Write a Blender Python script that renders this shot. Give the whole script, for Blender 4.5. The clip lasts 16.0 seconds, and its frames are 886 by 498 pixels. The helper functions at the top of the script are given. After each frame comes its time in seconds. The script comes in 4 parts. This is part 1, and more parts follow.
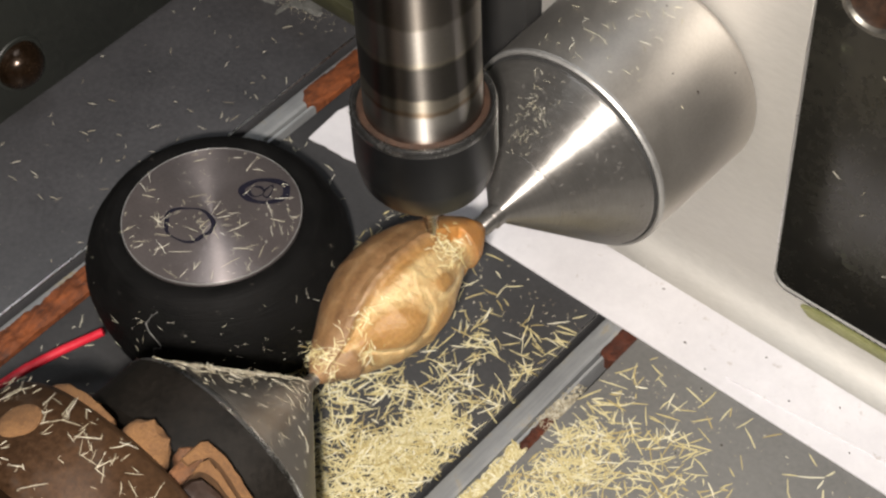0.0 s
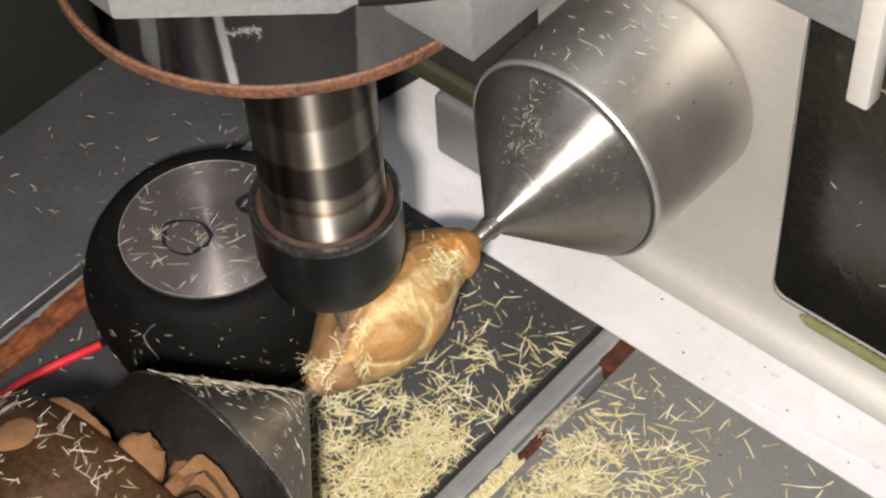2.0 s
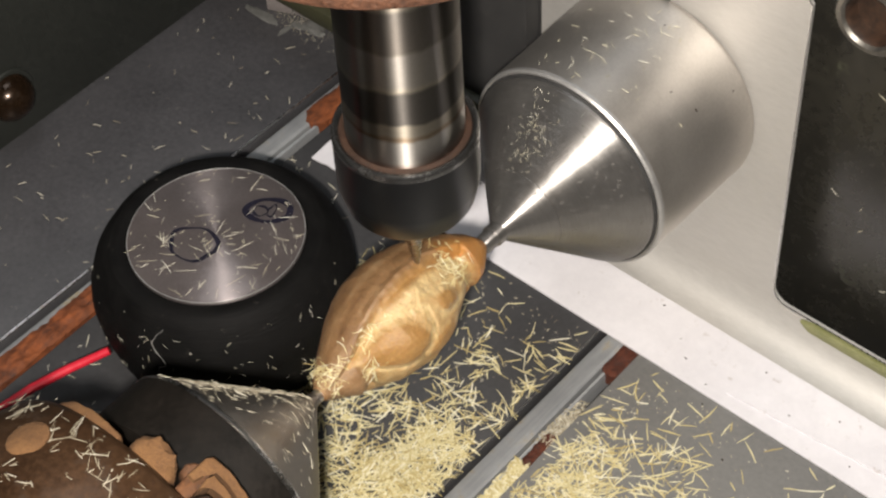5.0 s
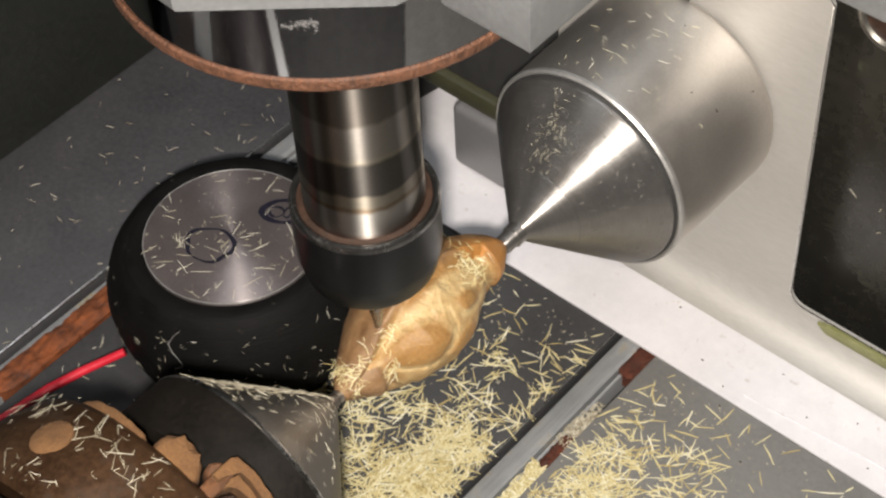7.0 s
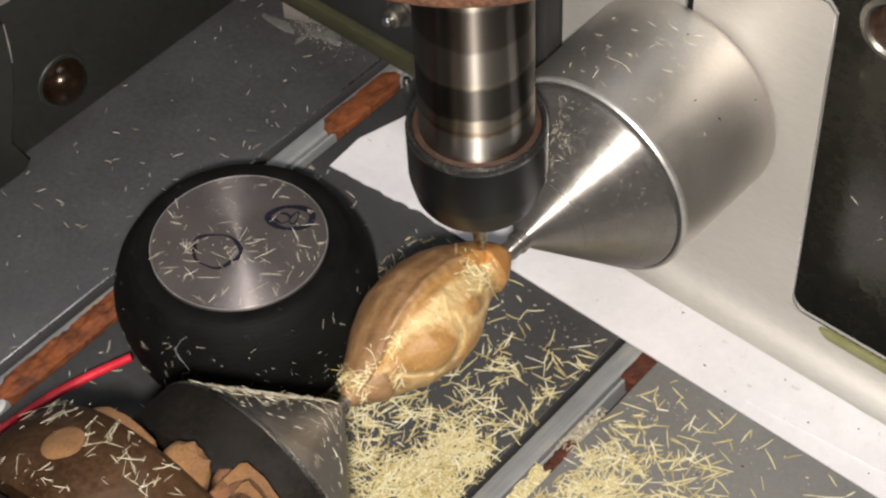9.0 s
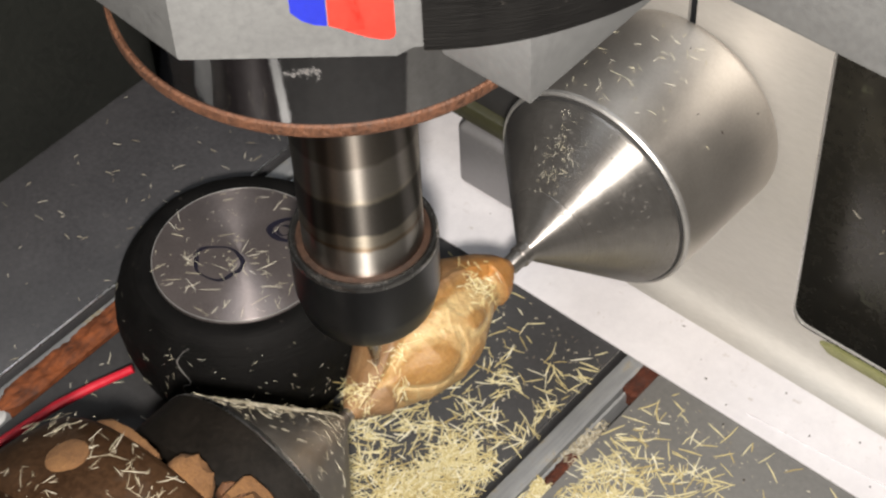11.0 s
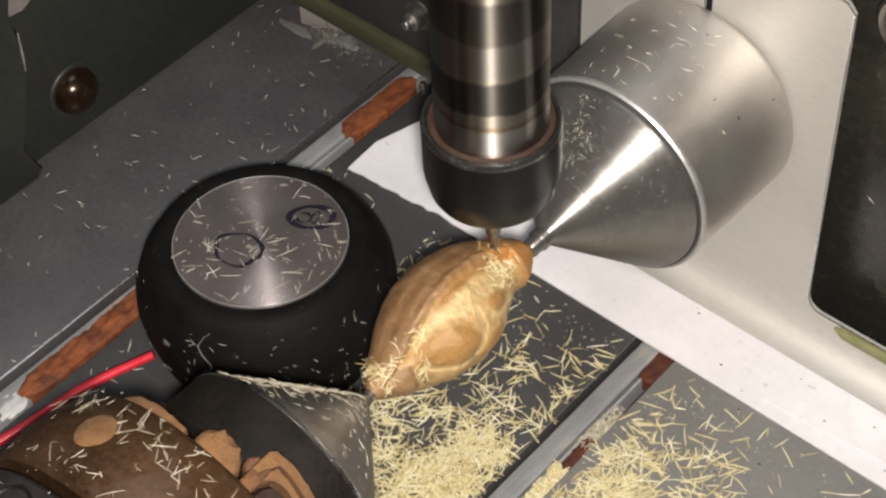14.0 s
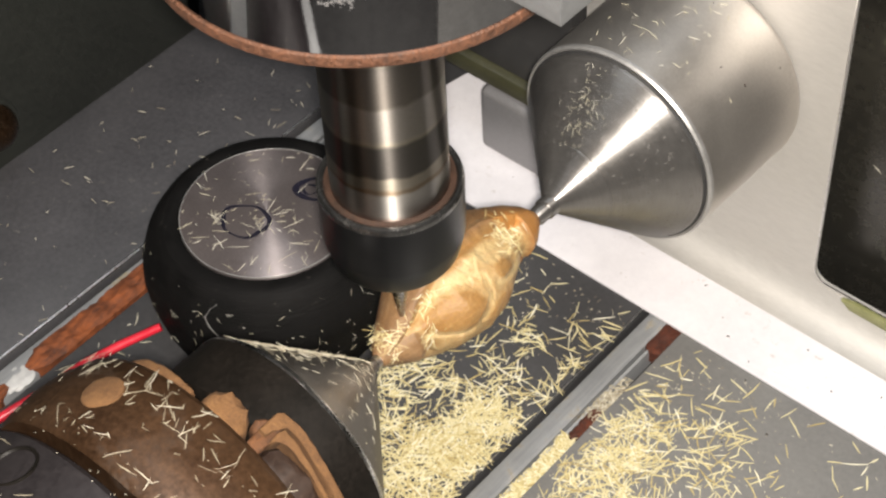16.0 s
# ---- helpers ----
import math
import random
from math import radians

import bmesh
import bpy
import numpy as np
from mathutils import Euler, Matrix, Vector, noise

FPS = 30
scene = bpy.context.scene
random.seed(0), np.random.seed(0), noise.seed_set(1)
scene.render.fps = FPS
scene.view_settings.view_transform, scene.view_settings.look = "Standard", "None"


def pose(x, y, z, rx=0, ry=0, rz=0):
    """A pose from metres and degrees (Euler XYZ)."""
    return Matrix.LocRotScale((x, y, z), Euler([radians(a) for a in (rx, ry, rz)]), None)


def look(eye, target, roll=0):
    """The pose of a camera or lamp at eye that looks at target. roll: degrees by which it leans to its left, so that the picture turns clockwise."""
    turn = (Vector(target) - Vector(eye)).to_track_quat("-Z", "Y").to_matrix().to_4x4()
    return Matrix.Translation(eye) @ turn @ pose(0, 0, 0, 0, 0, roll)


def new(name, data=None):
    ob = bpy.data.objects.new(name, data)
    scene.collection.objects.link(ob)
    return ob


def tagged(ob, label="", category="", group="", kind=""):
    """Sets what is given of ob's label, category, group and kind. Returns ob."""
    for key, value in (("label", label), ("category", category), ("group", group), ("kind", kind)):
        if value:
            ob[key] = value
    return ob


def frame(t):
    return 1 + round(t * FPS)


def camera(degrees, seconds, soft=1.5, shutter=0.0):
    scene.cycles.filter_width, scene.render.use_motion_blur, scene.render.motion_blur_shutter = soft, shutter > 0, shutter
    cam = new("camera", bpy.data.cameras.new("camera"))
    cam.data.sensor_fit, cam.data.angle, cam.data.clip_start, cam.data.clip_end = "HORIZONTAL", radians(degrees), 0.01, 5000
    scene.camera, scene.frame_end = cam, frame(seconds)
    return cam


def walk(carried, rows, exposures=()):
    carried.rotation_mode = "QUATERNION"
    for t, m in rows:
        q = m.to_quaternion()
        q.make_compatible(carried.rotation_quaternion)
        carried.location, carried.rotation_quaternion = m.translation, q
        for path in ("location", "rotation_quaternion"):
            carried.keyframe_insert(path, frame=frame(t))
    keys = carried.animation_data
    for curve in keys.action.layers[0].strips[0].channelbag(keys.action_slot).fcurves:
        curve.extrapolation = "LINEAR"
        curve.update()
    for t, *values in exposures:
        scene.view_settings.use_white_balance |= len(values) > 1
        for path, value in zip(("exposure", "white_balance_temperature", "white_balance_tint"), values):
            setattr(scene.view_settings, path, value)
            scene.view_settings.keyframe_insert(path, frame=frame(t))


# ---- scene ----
cam = camera(28.0, 16.0, soft=2.4)
# seconds, eye in millimetres, turn in degrees
ROWS = [
    (0.0, 96.00, -112.40, 202.35, 40.153, 2.115, 41.189),
    (0.5, 96.34, -112.68, 202.13, 40.322, 2.178, 41.172),
    (1.0, 97.29, -112.13, 202.82, 40.388, 2.370, 41.200),
    (1.5, 98.20, -111.77, 202.18, 40.470, 2.483, 41.181),
    (2.0, 96.83, -111.46, 202.45, 40.457, 2.451, 41.115),
    (2.5, 96.93, -111.51, 202.19, 40.511, 2.508, 41.091),
    (3.0, 97.24, -111.83, 202.80, 40.576, 2.476, 41.020),
    (3.5, 96.88, -112.48, 202.80, 40.640, 2.385, 41.005),
    (6.0, 97.54, -113.80, 204.84, 40.828, 2.420, 41.031),
    (6.5, 96.09, -114.49, 204.78, 40.910, 2.315, 41.005),
    (7.0, 95.00, -115.99, 203.12, 41.024, 2.203, 40.916),
    (7.5, 95.18, -115.31, 203.50, 40.936, 2.215, 40.934),
    (8.0, 95.09, -115.23, 203.91, 40.932, 2.199, 40.975),
    (8.5, 95.29, -115.42, 204.57, 41.020, 2.220, 40.943),
    (9.0, 94.76, -117.21, 205.12, 41.056, 2.103, 40.888),
    (11.5, 93.39, -118.19, 205.55, 41.544, 1.785, 40.912),
    (12.0, 92.92, -120.32, 206.57, 41.760, 1.822, 41.030),
    (12.5, 93.38, -120.81, 206.16, 41.954, 1.824, 41.068),
    (13.0, 95.55, -121.71, 205.84, 42.002, 1.912, 40.960),
    (13.5, 95.37, -122.39, 204.99, 41.884, 1.912, 40.977),
    (14.0, 94.87, -122.46, 204.95, 41.774, 1.923, 40.895),
    (14.5, 94.12, -124.74, 204.60, 41.762, 1.874, 40.845),
    (15.0, 94.57, -126.25, 203.99, 41.858, 1.995, 40.920),
    (15.5, 96.24, -125.59, 202.96, 41.888, 2.118, 41.003),
    (16.0, 96.84, -124.78, 202.41, 41.757, 2.172, 40.958),
]
walk(cam, [(t, pose(x / 1000, y / 1000, z / 1000, rx, ry, rz)) for t, x, y, z, rx, ry, rz in ROWS],
     exposures=[(0.0, 0.06), (3.0, 0.05), (6.5, 0.02), (9.0, 0.04), (12.5, 0.0), (13.5, 0.06), (14.5, 0.12), (15.0, 0.38), (15.5, 0.26), (16.0, 0.28)])

MM = 0.001
AXIS = 35.5      # height of the turning axis over the bed, mm


def mm(x, y, z, rx=0, ry=0, rz=0):
    return pose(x * MM, y * MM, z * MM, rx, ry, rz)


# ---- light ----
world = bpy.data.worlds.new("world")
scene.world = world
world.use_nodes = True
world.node_tree.nodes["Background"].inputs[0].default_value = (0.75, 0.85, 1.0, 1)
world.node_tree.nodes["Background"].inputs[1].default_value = 0.03


def area_lamp(name, power, size, m, colour=(1, 1, 1), shape="DISK"):
    data = bpy.data.lights.new(name, "AREA")
    data.energy, data.size, data.shape, data.color = power, size, shape, colour
    ob = new(name, data)
    ob.matrix_basis = m
    return ob


# the work light that hangs below the lens, and an unseen overhead fill added for ambient
area_lamp("work_light", 1.08, 0.008, look((0.103, -0.1288, 0.2086), (0.004, -0.002, 0.020)), (1.0, 0.925, 0.84))
area_lamp("overhead_fill_lamp", 0.95, 0.26, look((-0.08, 0.03, 0.70), (-0.08, 0.0301, 0.0)), (0.92, 0.96, 1.0), "SQUARE")


# ---- materials ----
def nodes_of(name):
    m = bpy.data.materials.new(name)
    m.use_nodes = True
    t = m.node_tree
    return m, t, t.nodes["Principled BSDF"]


def link(t, a, b):
    t.links.new(a, b)


def noise_node(t, scale, detail=4, rough=0.6, stretch=None):
    tc = t.nodes.new("ShaderNodeTexCoord")
    n = t.nodes.new("ShaderNodeTexNoise")
    n.inputs["Scale"].default_value, n.inputs["Detail"].default_value, n.inputs["Roughness"].default_value = scale, detail, rough
    if stretch:
        mp = t.nodes.new("ShaderNodeMapping")
        mp.inputs["Scale"].default_value = stretch
        link(t, tc.outputs["Object"], mp.inputs["Vector"])
        link(t, mp.outputs["Vector"], n.inputs["Vector"])
    else:
        link(t, tc.outputs["Object"], n.inputs["Vector"])
    return n


def ramp(t, fac, stops):
    r = t.nodes.new("ShaderNodeValToRGB")
    while len(r.color_ramp.elements) < len(stops):
        r.color_ramp.elements.new(0.5)
    for e, (p, c) in zip(r.color_ramp.elements, stops):
        e.position = p
        e.color = (*c, 1) if len(c) == 3 else c
    link(t, fac, r.inputs["Fac"])
    return r.outputs["Color"]


def grey(v):
    return (v, v, v)


def blend(t, fac, a, b, mode="MIX"):
    x = t.nodes.new("ShaderNodeMix")
    x.data_type, x.blend_type = "RGBA", mode
    for s, v in ((x.inputs[0], fac), (x.inputs[6], a), (x.inputs[7], b)):
        if isinstance(v, (int, float)):
            s.default_value = v
        elif isinstance(v, tuple):
            s.default_value = (*v, 1)
        else:
            link(t, v, s)
    return x.outputs[2]


def bumped(t, b, height, strength, distance):
    n = t.nodes.new("ShaderNodeBump")
    n.inputs["Strength"].default_value, n.inputs["Distance"].default_value = strength, distance
    link(t, height, n.inputs["Height"])
    link(t, n.outputs["Normal"], b.inputs["Normal"])


def surface(name, dark, light, rough, metal=0.0, coarse=120, fine=1500, spread=0.12, bump=0.15, depth=0.0001, stretch=None,
            aniso=0.0, dirt=None, dirt_amount=0.5, dirt_scale=160, coat=0.0):
    """A surface whose colour wanders between dark and light at two sizes, with uneven gloss, fine relief and stains."""
    m, t, b = nodes_of(name)
    big, small = noise_node(t, coarse, 5), noise_node(t, fine, 3, 0.7, stretch)
    mix = t.nodes.new("ShaderNodeMath")
    mix.operation = "MULTIPLY_ADD"
    mix.inputs[1].default_value = 0.45
    link(t, small.outputs["Fac"], mix.inputs[0])
    half = t.nodes.new("ShaderNodeMath")
    half.operation = "MULTIPLY"
    half.inputs[1].default_value = 0.55
    link(t, big.outputs["Fac"], half.inputs[0])
    link(t, half.outputs[0], mix.inputs[2])
    colour = ramp(t, mix.outputs[0], [(0.32, dark), (0.68, light)])
    rgh = ramp(t, mix.outputs[0], [(0.3, grey(max(0.03, rough - spread))), (0.7, grey(min(1, rough + spread)))])
    if dirt:
        d = noise_node(t, dirt_scale, 6, 0.7)
        cut = ramp(t, d.outputs["Fac"], [(0.62 - 0.2 * dirt_amount, grey(0)), (0.74 - 0.1 * dirt_amount, grey(1))])
        colour = blend(t, cut, colour, dirt)
        rgh = blend(t, cut, rgh, grey(0.8))
        if metal:
            inv = t.nodes.new("ShaderNodeMath")
            inv.operation = "MULTIPLY_ADD"
            inv.inputs[1].default_value, inv.inputs[2].default_value = -metal, metal
            link(t, cut, inv.inputs[0])
            link(t, inv.outputs[0], b.inputs["Metallic"])
    link(t, colour, b.inputs["Base Color"])
    link(t, rgh, b.inputs["Roughness"])
    if not (dirt and metal):
        b.inputs["Metallic"].default_value = metal
    if coat:
        b.inputs["Coat Weight"].default_value, b.inputs["Coat Roughness"].default_value = coat, 0.15
    if aniso:
        b.inputs["Anisotropic"].default_value, b.inputs["Anisotropic Rotation"].default_value = aniso, 0.25
        tan = t.nodes.new("ShaderNodeTangent")
        tan.direction_type, tan.axis = "RADIAL", "Z"
        link(t, tan.outputs[0], b.inputs["Tangent"])
    bumped(t, b, small.outputs["Fac"], bump, depth)
    return m


bed_grey = surface("bed_grey", (0.034, 0.034, 0.036), (0.062, 0.061, 0.063), 0.42, coarse=40, fine=1200, bump=0.1, dirt=(0.12, 0.115, 0.10), dirt_amount=-0.15, dirt_scale=700)
bolt_steel = surface("dull_bolt_steel", (0.10, 0.095, 0.085), (0.24, 0.225, 0.20), 0.45, 0.85, coarse=200)
bolt_hollow = surface("dark_rusty_hollow", (0.008, 0.006, 0.005), (0.06, 0.028, 0.014), 0.6, coarse=260)
bed_side = surface("bed_side_grey", (0.037, 0.037, 0.040), (0.072, 0.070, 0.074), 0.38, coarse=40, fine=1200, bump=0.1, dirt=(0.13, 0.125, 0.11), dirt_amount=-0.1, dirt_scale=500)
bed_light = surface("bed_light", (0.125, 0.123, 0.12), (0.19, 0.188, 0.18), 0.40, coarse=45, fine=1200, bump=0.1, dirt=(0.24, 0.22, 0.16), dirt_amount=-0.1, dirt_scale=600)
trough_dark = surface("trough_dark", (0.015, 0.015, 0.016), (0.035, 0.034, 0.033), 0.6)
rim_rust = surface("rim_rust", (0.010, 0.005, 0.003), (0.15, 0.06, 0.028), 0.7, coarse=190, fine=1500, bump=0.9, depth=0.0004)
# lighter base colour puts the rims' highlight into the steel
rim_steel = surface("highlight_rim_steel", (0.42, 0.41, 0.40), (0.60, 0.59, 0.575), 0.42, 0.75, coarse=300, fine=2600)
rail_steel = surface("rail_steel", (0.27, 0.28, 0.29), (0.40, 0.41, 0.42), 0.36, 0.35, coarse=200, fine=2500, stretch=(1, 0.05, 1), dirt=(0.3, 0.24, 0.13), dirt_amount=0.25, dirt_scale=200)
ring_rust = surface("ring_rust", (0.010, 0.005, 0.003), (0.05, 0.022, 0.011), 0.7, coarse=350, fine=2000, bump=0.6)
red_rust = surface("red_rust", (0.018, 0.005, 0.003), (0.12, 0.028, 0.010), 0.8, coarse=500, fine=2200, bump=0.8, depth=0.0003)
rust_brown = surface("rust_brown", (0.02, 0.009, 0.004), (0.15, 0.06, 0.02), 0.75, coarse=400, fine=2200, bump=0.7, depth=0.0003)
rust = surface("rust", (0.028, 0.008, 0.003), (0.28, 0.075, 0.018), 0.8, coarse=300, fine=2200, bump=0.8, depth=0.0003, stretch=(1, 0.25, 1))
bare_metal = surface("bare_primer", (0.12, 0.105, 0.10), (0.22, 0.195, 0.185), 0.6, coarse=200)
wall_dark = surface("wall_dark", (0.015, 0.0165, 0.0145), (0.026, 0.028, 0.024), 0.5, coarse=30, fine=800)
plate_alu = surface("plate_aluminium", (0.46, 0.445, 0.422), (0.56, 0.543, 0.515), 0.55, 0.5, coarse=25, fine=1800, spread=0.05, bump=0.06, stretch=(0.3, 1, 1))
paper_white = surface("paper_white", (0.61, 0.595, 0.625), (0.71, 0.695, 0.72), 0.8, coarse=60, fine=700, bump=0.15, dirt=(0.42, 0.38, 0.36), dirt_amount=0.02, dirt_scale=500)
wave_tree = paper_white.node_tree
wave_bump = wave_tree.nodes.new("ShaderNodeBump")
wave_bump.inputs["Strength"].default_value, wave_bump.inputs["Distance"].default_value = 0.5, 0.004
link(wave_tree, noise_node(wave_tree, 55, 2, 0.4, (0.45, 1.3, 1)).outputs["Fac"], wave_bump.inputs["Height"])
link(wave_tree, wave_bump.outputs["Normal"], next(n for n in wave_tree.nodes if n.type == "BUMP" and n != wave_bump).inputs["Normal"])
turned = surface("turned_steel", (0.23, 0.22, 0.21), (0.34, 0.325, 0.31), 0.36, 0.85, coarse=320, fine=3000, spread=0.06, stretch=(0.15, 0.15, 3), bump=0.3, depth=0.00012, aniso=0.88, dirt=(0.085, 0.075, 0.065), dirt_amount=0.1, dirt_scale=1300)
satin = surface("satin_steel", (0.49, 0.46, 0.425), (0.63, 0.595, 0.555), 0.42, 0.92, coarse=110, fine=2600, spread=0.06, bump=0.1, depth=0.00004, aniso=0.35)
disc_steel = surface("turned_disc_steel", (0.185, 0.160, 0.157), (0.275, 0.240, 0.237), 0.36, 0.72, coarse=160, fine=3000, spread=0.06, bump=0.08, depth=0.00004, aniso=0.86)
lip_highlight = surface("lip_highlight_steel", (0.14, 0.138, 0.135), (0.30, 0.295, 0.29), 0.24, 0.95)
bright_edge = surface("bright_edge_steel", (0.6, 0.6, 0.59), (0.75, 0.74, 0.73), 0.3, 1.0)
rubber = surface("black_rubber", (0.0015, 0.0014, 0.0014), (0.0055, 0.0052, 0.005), 0.68, coarse=250, fine=2200, stretch=(0.12, 0.12, 2.5), bump=0.6, depth=0.0002, dirt=(0.05, 0.045, 0.04), dirt_amount=-0.12, dirt_scale=700)
rubber.node_tree.nodes["Principled BSDF"].inputs["Specular IOR Level"].default_value = 0.14
black_oxide = surface("black_oxide_steel", (0.0035, 0.0036, 0.0040), (0.007, 0.0072, 0.0076), 0.33, coarse=200, fine=1500, spread=0.05, bump=0.05)
black_oxide.node_tree.nodes["Principled BSDF"].inputs["Specular IOR Level"].default_value = 0.35
chrome = surface("chrome", (0.33, 0.33, 0.335), (0.44, 0.44, 0.45), 0.06, 1.0, coarse=90, spread=0.04, bump=0.03, dirt=(0.10, 0.07, 0.05), dirt_amount=-0.1)
jaw_brown = surface("dark_jaw_brown", (0.012, 0.006, 0.004), (0.042, 0.022, 0.013), 0.55, 0.1, coarse=150, bump=0.4)
bronze_dust = surface("dusty_brown_steel", (0.020, 0.0095, 0.0045), (0.105, 0.055, 0.027), 0.38, 0.45, coarse=70, fine=1600, bump=0.3, dirt=(0.032, 0.019, 0.011), dirt_amount=0.35, dirt_scale=130)
tan_dust = surface("wood_dust", (0.075, 0.033, 0.012), (0.21, 0.105, 0.038), 0.9, coarse=260, fine=3500, bump=0.6, depth=0.0003)
cone_dark = surface("greasy_steel", (0.17, 0.155, 0.14), (0.27, 0.25, 0.225), 0.42, 0.85, coarse=140, fine=2600, aniso=0.7, bump=0.15)
collar_dark = surface("grimy_dark_steel", (0.003, 0.0027, 0.0022), (0.012, 0.0095, 0.0075), 0.5, 0.0, coarse=160, fine=1800, bump=0.3)
screw_brown = surface("blackened_brass", (0.012, 0.007, 0.004), (0.05, 0.028, 0.015), 0.24, 0.6, coarse=260, fine=1500)
collar_dark.node_tree.nodes["Principled BSDF"].inputs["Specular IOR Level"].default_value = 0.2
rear_steel = surface("dark_plum_steel", (0.012, 0.010, 0.011), (0.034, 0.029, 0.030), 0.42, 0.3, coarse=110, bump=0.2)
red_plastic = surface("red_plastic", (0.50, 0.012, 0.03), (0.62, 0.03, 0.05), 0.35, coarse=100, bump=0.05)
ink = surface("blue_black_ink", (0.004, 0.0033, 0.009), (0.009, 0.0075, 0.02), 0.5)
scuff_grey = surface("scuff_grey", (0.10, 0.095, 0.09), (0.26, 0.25, 0.24), 0.7)
white_lump = surface("white_grease", (0.34, 0.34, 0.34), (0.5, 0.5, 0.49), 0.5, bump=0.5)
clip_pink = surface("pale_pink_plastic", (0.17, 0.15, 0.145), (0.25, 0.225, 0.215), 0.5, coarse=150)
glue_grey = surface("dried_glue", (0.085, 0.085, 0.08), (0.19, 0.19, 0.18), 0.6, coarse=300, bump=0.6)
cast_grey = surface("cast_grey_aluminium", (0.13, 0.132, 0.135), (0.19, 0.195, 0.195), 0.5, 0.3, coarse=60, fine=1500, bump=0.2)
block_grey = surface("brushed_grey_aluminium", (0.20, 0.195, 0.20), (0.27, 0.265, 0.27), 0.45, 0.4, coarse=80, fine=1800)
olive_bar = surface("olive_paint", (0.03, 0.03, 0.016), (0.06, 0.058, 0.03), 0.45, coarse=80)
tinted = surface("dark_tinted_sheet", (0.010, 0.0095, 0.0085), (0.026, 0.024, 0.019), 0.25, coarse=70, fine=600, bump=0.08, dirt=(0.065, 0.068, 0.042), dirt_amount=0.05, dirt_scale=110)
lime = surface("yellow_green_strip", (0.13, 0.135, 0.05), (0.25, 0.25, 0.12), 0.4, coarse=200)
label_red = surface("label_red", (0.80, 0.055, 0.04), (0.88, 0.08, 0.055), 0.5)
label_blue = surface("label_blue", (0.03, 0.045, 0.55), (0.04, 0.06, 0.65), 0.5)
room_paint = surface("room_paint", (0.17, 0.17, 0.165), (0.22, 0.22, 0.215), 0.9, coarse=6, fine=200, depth=0.0005)
carbide = surface("carbide", (0.25, 0.24, 0.23), (0.4, 0.39, 0.38), 0.3, 1.0)


def banded_shaft():
    m, t, b = nodes_of("banded_ground_steel")
    tc = t.nodes.new("ShaderNodeTexCoord")
    sep = t.nodes.new("ShaderNodeSeparateXYZ")
    link(t, tc.outputs["Object"], sep.inputs[0])
    wob = noise_node(t, 300, 2)
    h = t.nodes.new("ShaderNodeMath")
    h.operation = "MULTIPLY_ADD"
    h.inputs[1].default_value = 0.0012
    link(t, wob.outputs["Fac"], h.inputs[0])
    link(t, sep.outputs["Z"], h.inputs[2])
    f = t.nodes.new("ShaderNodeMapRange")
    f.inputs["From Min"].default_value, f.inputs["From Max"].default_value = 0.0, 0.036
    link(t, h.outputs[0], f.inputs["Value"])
    # base colour changes in bands with height along the shaft
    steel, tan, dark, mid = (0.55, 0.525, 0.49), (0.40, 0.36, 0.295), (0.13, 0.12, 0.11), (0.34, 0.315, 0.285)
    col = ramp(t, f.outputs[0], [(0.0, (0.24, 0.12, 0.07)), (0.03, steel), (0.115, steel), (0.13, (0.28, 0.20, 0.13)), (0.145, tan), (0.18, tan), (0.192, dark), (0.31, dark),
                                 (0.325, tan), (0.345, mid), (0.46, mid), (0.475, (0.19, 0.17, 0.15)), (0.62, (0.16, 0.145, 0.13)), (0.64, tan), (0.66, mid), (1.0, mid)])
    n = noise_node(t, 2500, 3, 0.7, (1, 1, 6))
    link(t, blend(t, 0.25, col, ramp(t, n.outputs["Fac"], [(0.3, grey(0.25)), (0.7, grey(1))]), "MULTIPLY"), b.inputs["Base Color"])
    b.inputs["Metallic"].default_value, b.inputs["Roughness"].default_value = 1.0, 0.34
    b.inputs["Anisotropic"].default_value, b.inputs["Anisotropic Rotation"].default_value = 0.98, 0.25
    tan = t.nodes.new("ShaderNodeTangent")
    tan.direction_type, tan.axis = "RADIAL", "Z"
    link(t, tan.outputs[0], b.inputs["Tangent"])
    bumped(t, b, n.outputs["Fac"], 0.08, 0.00004)
    return m


def sliver_material(name, stops):
    m, t, b = nodes_of(name)
    g = t.nodes.new("ShaderNodeNewGeometry")
    col = ramp(t, g.outputs["Random Per Island"], stops)
    n = noise_node(t, 1800)
    link(t, blend(t, 0.3, col, ramp(t, n.outputs["Fac"], [(0.3, grey(0.55)), (0.7, grey(1))]), "MULTIPLY"), b.inputs["Base Color"])
    b.inputs["Roughness"].default_value = 0.7
    return m


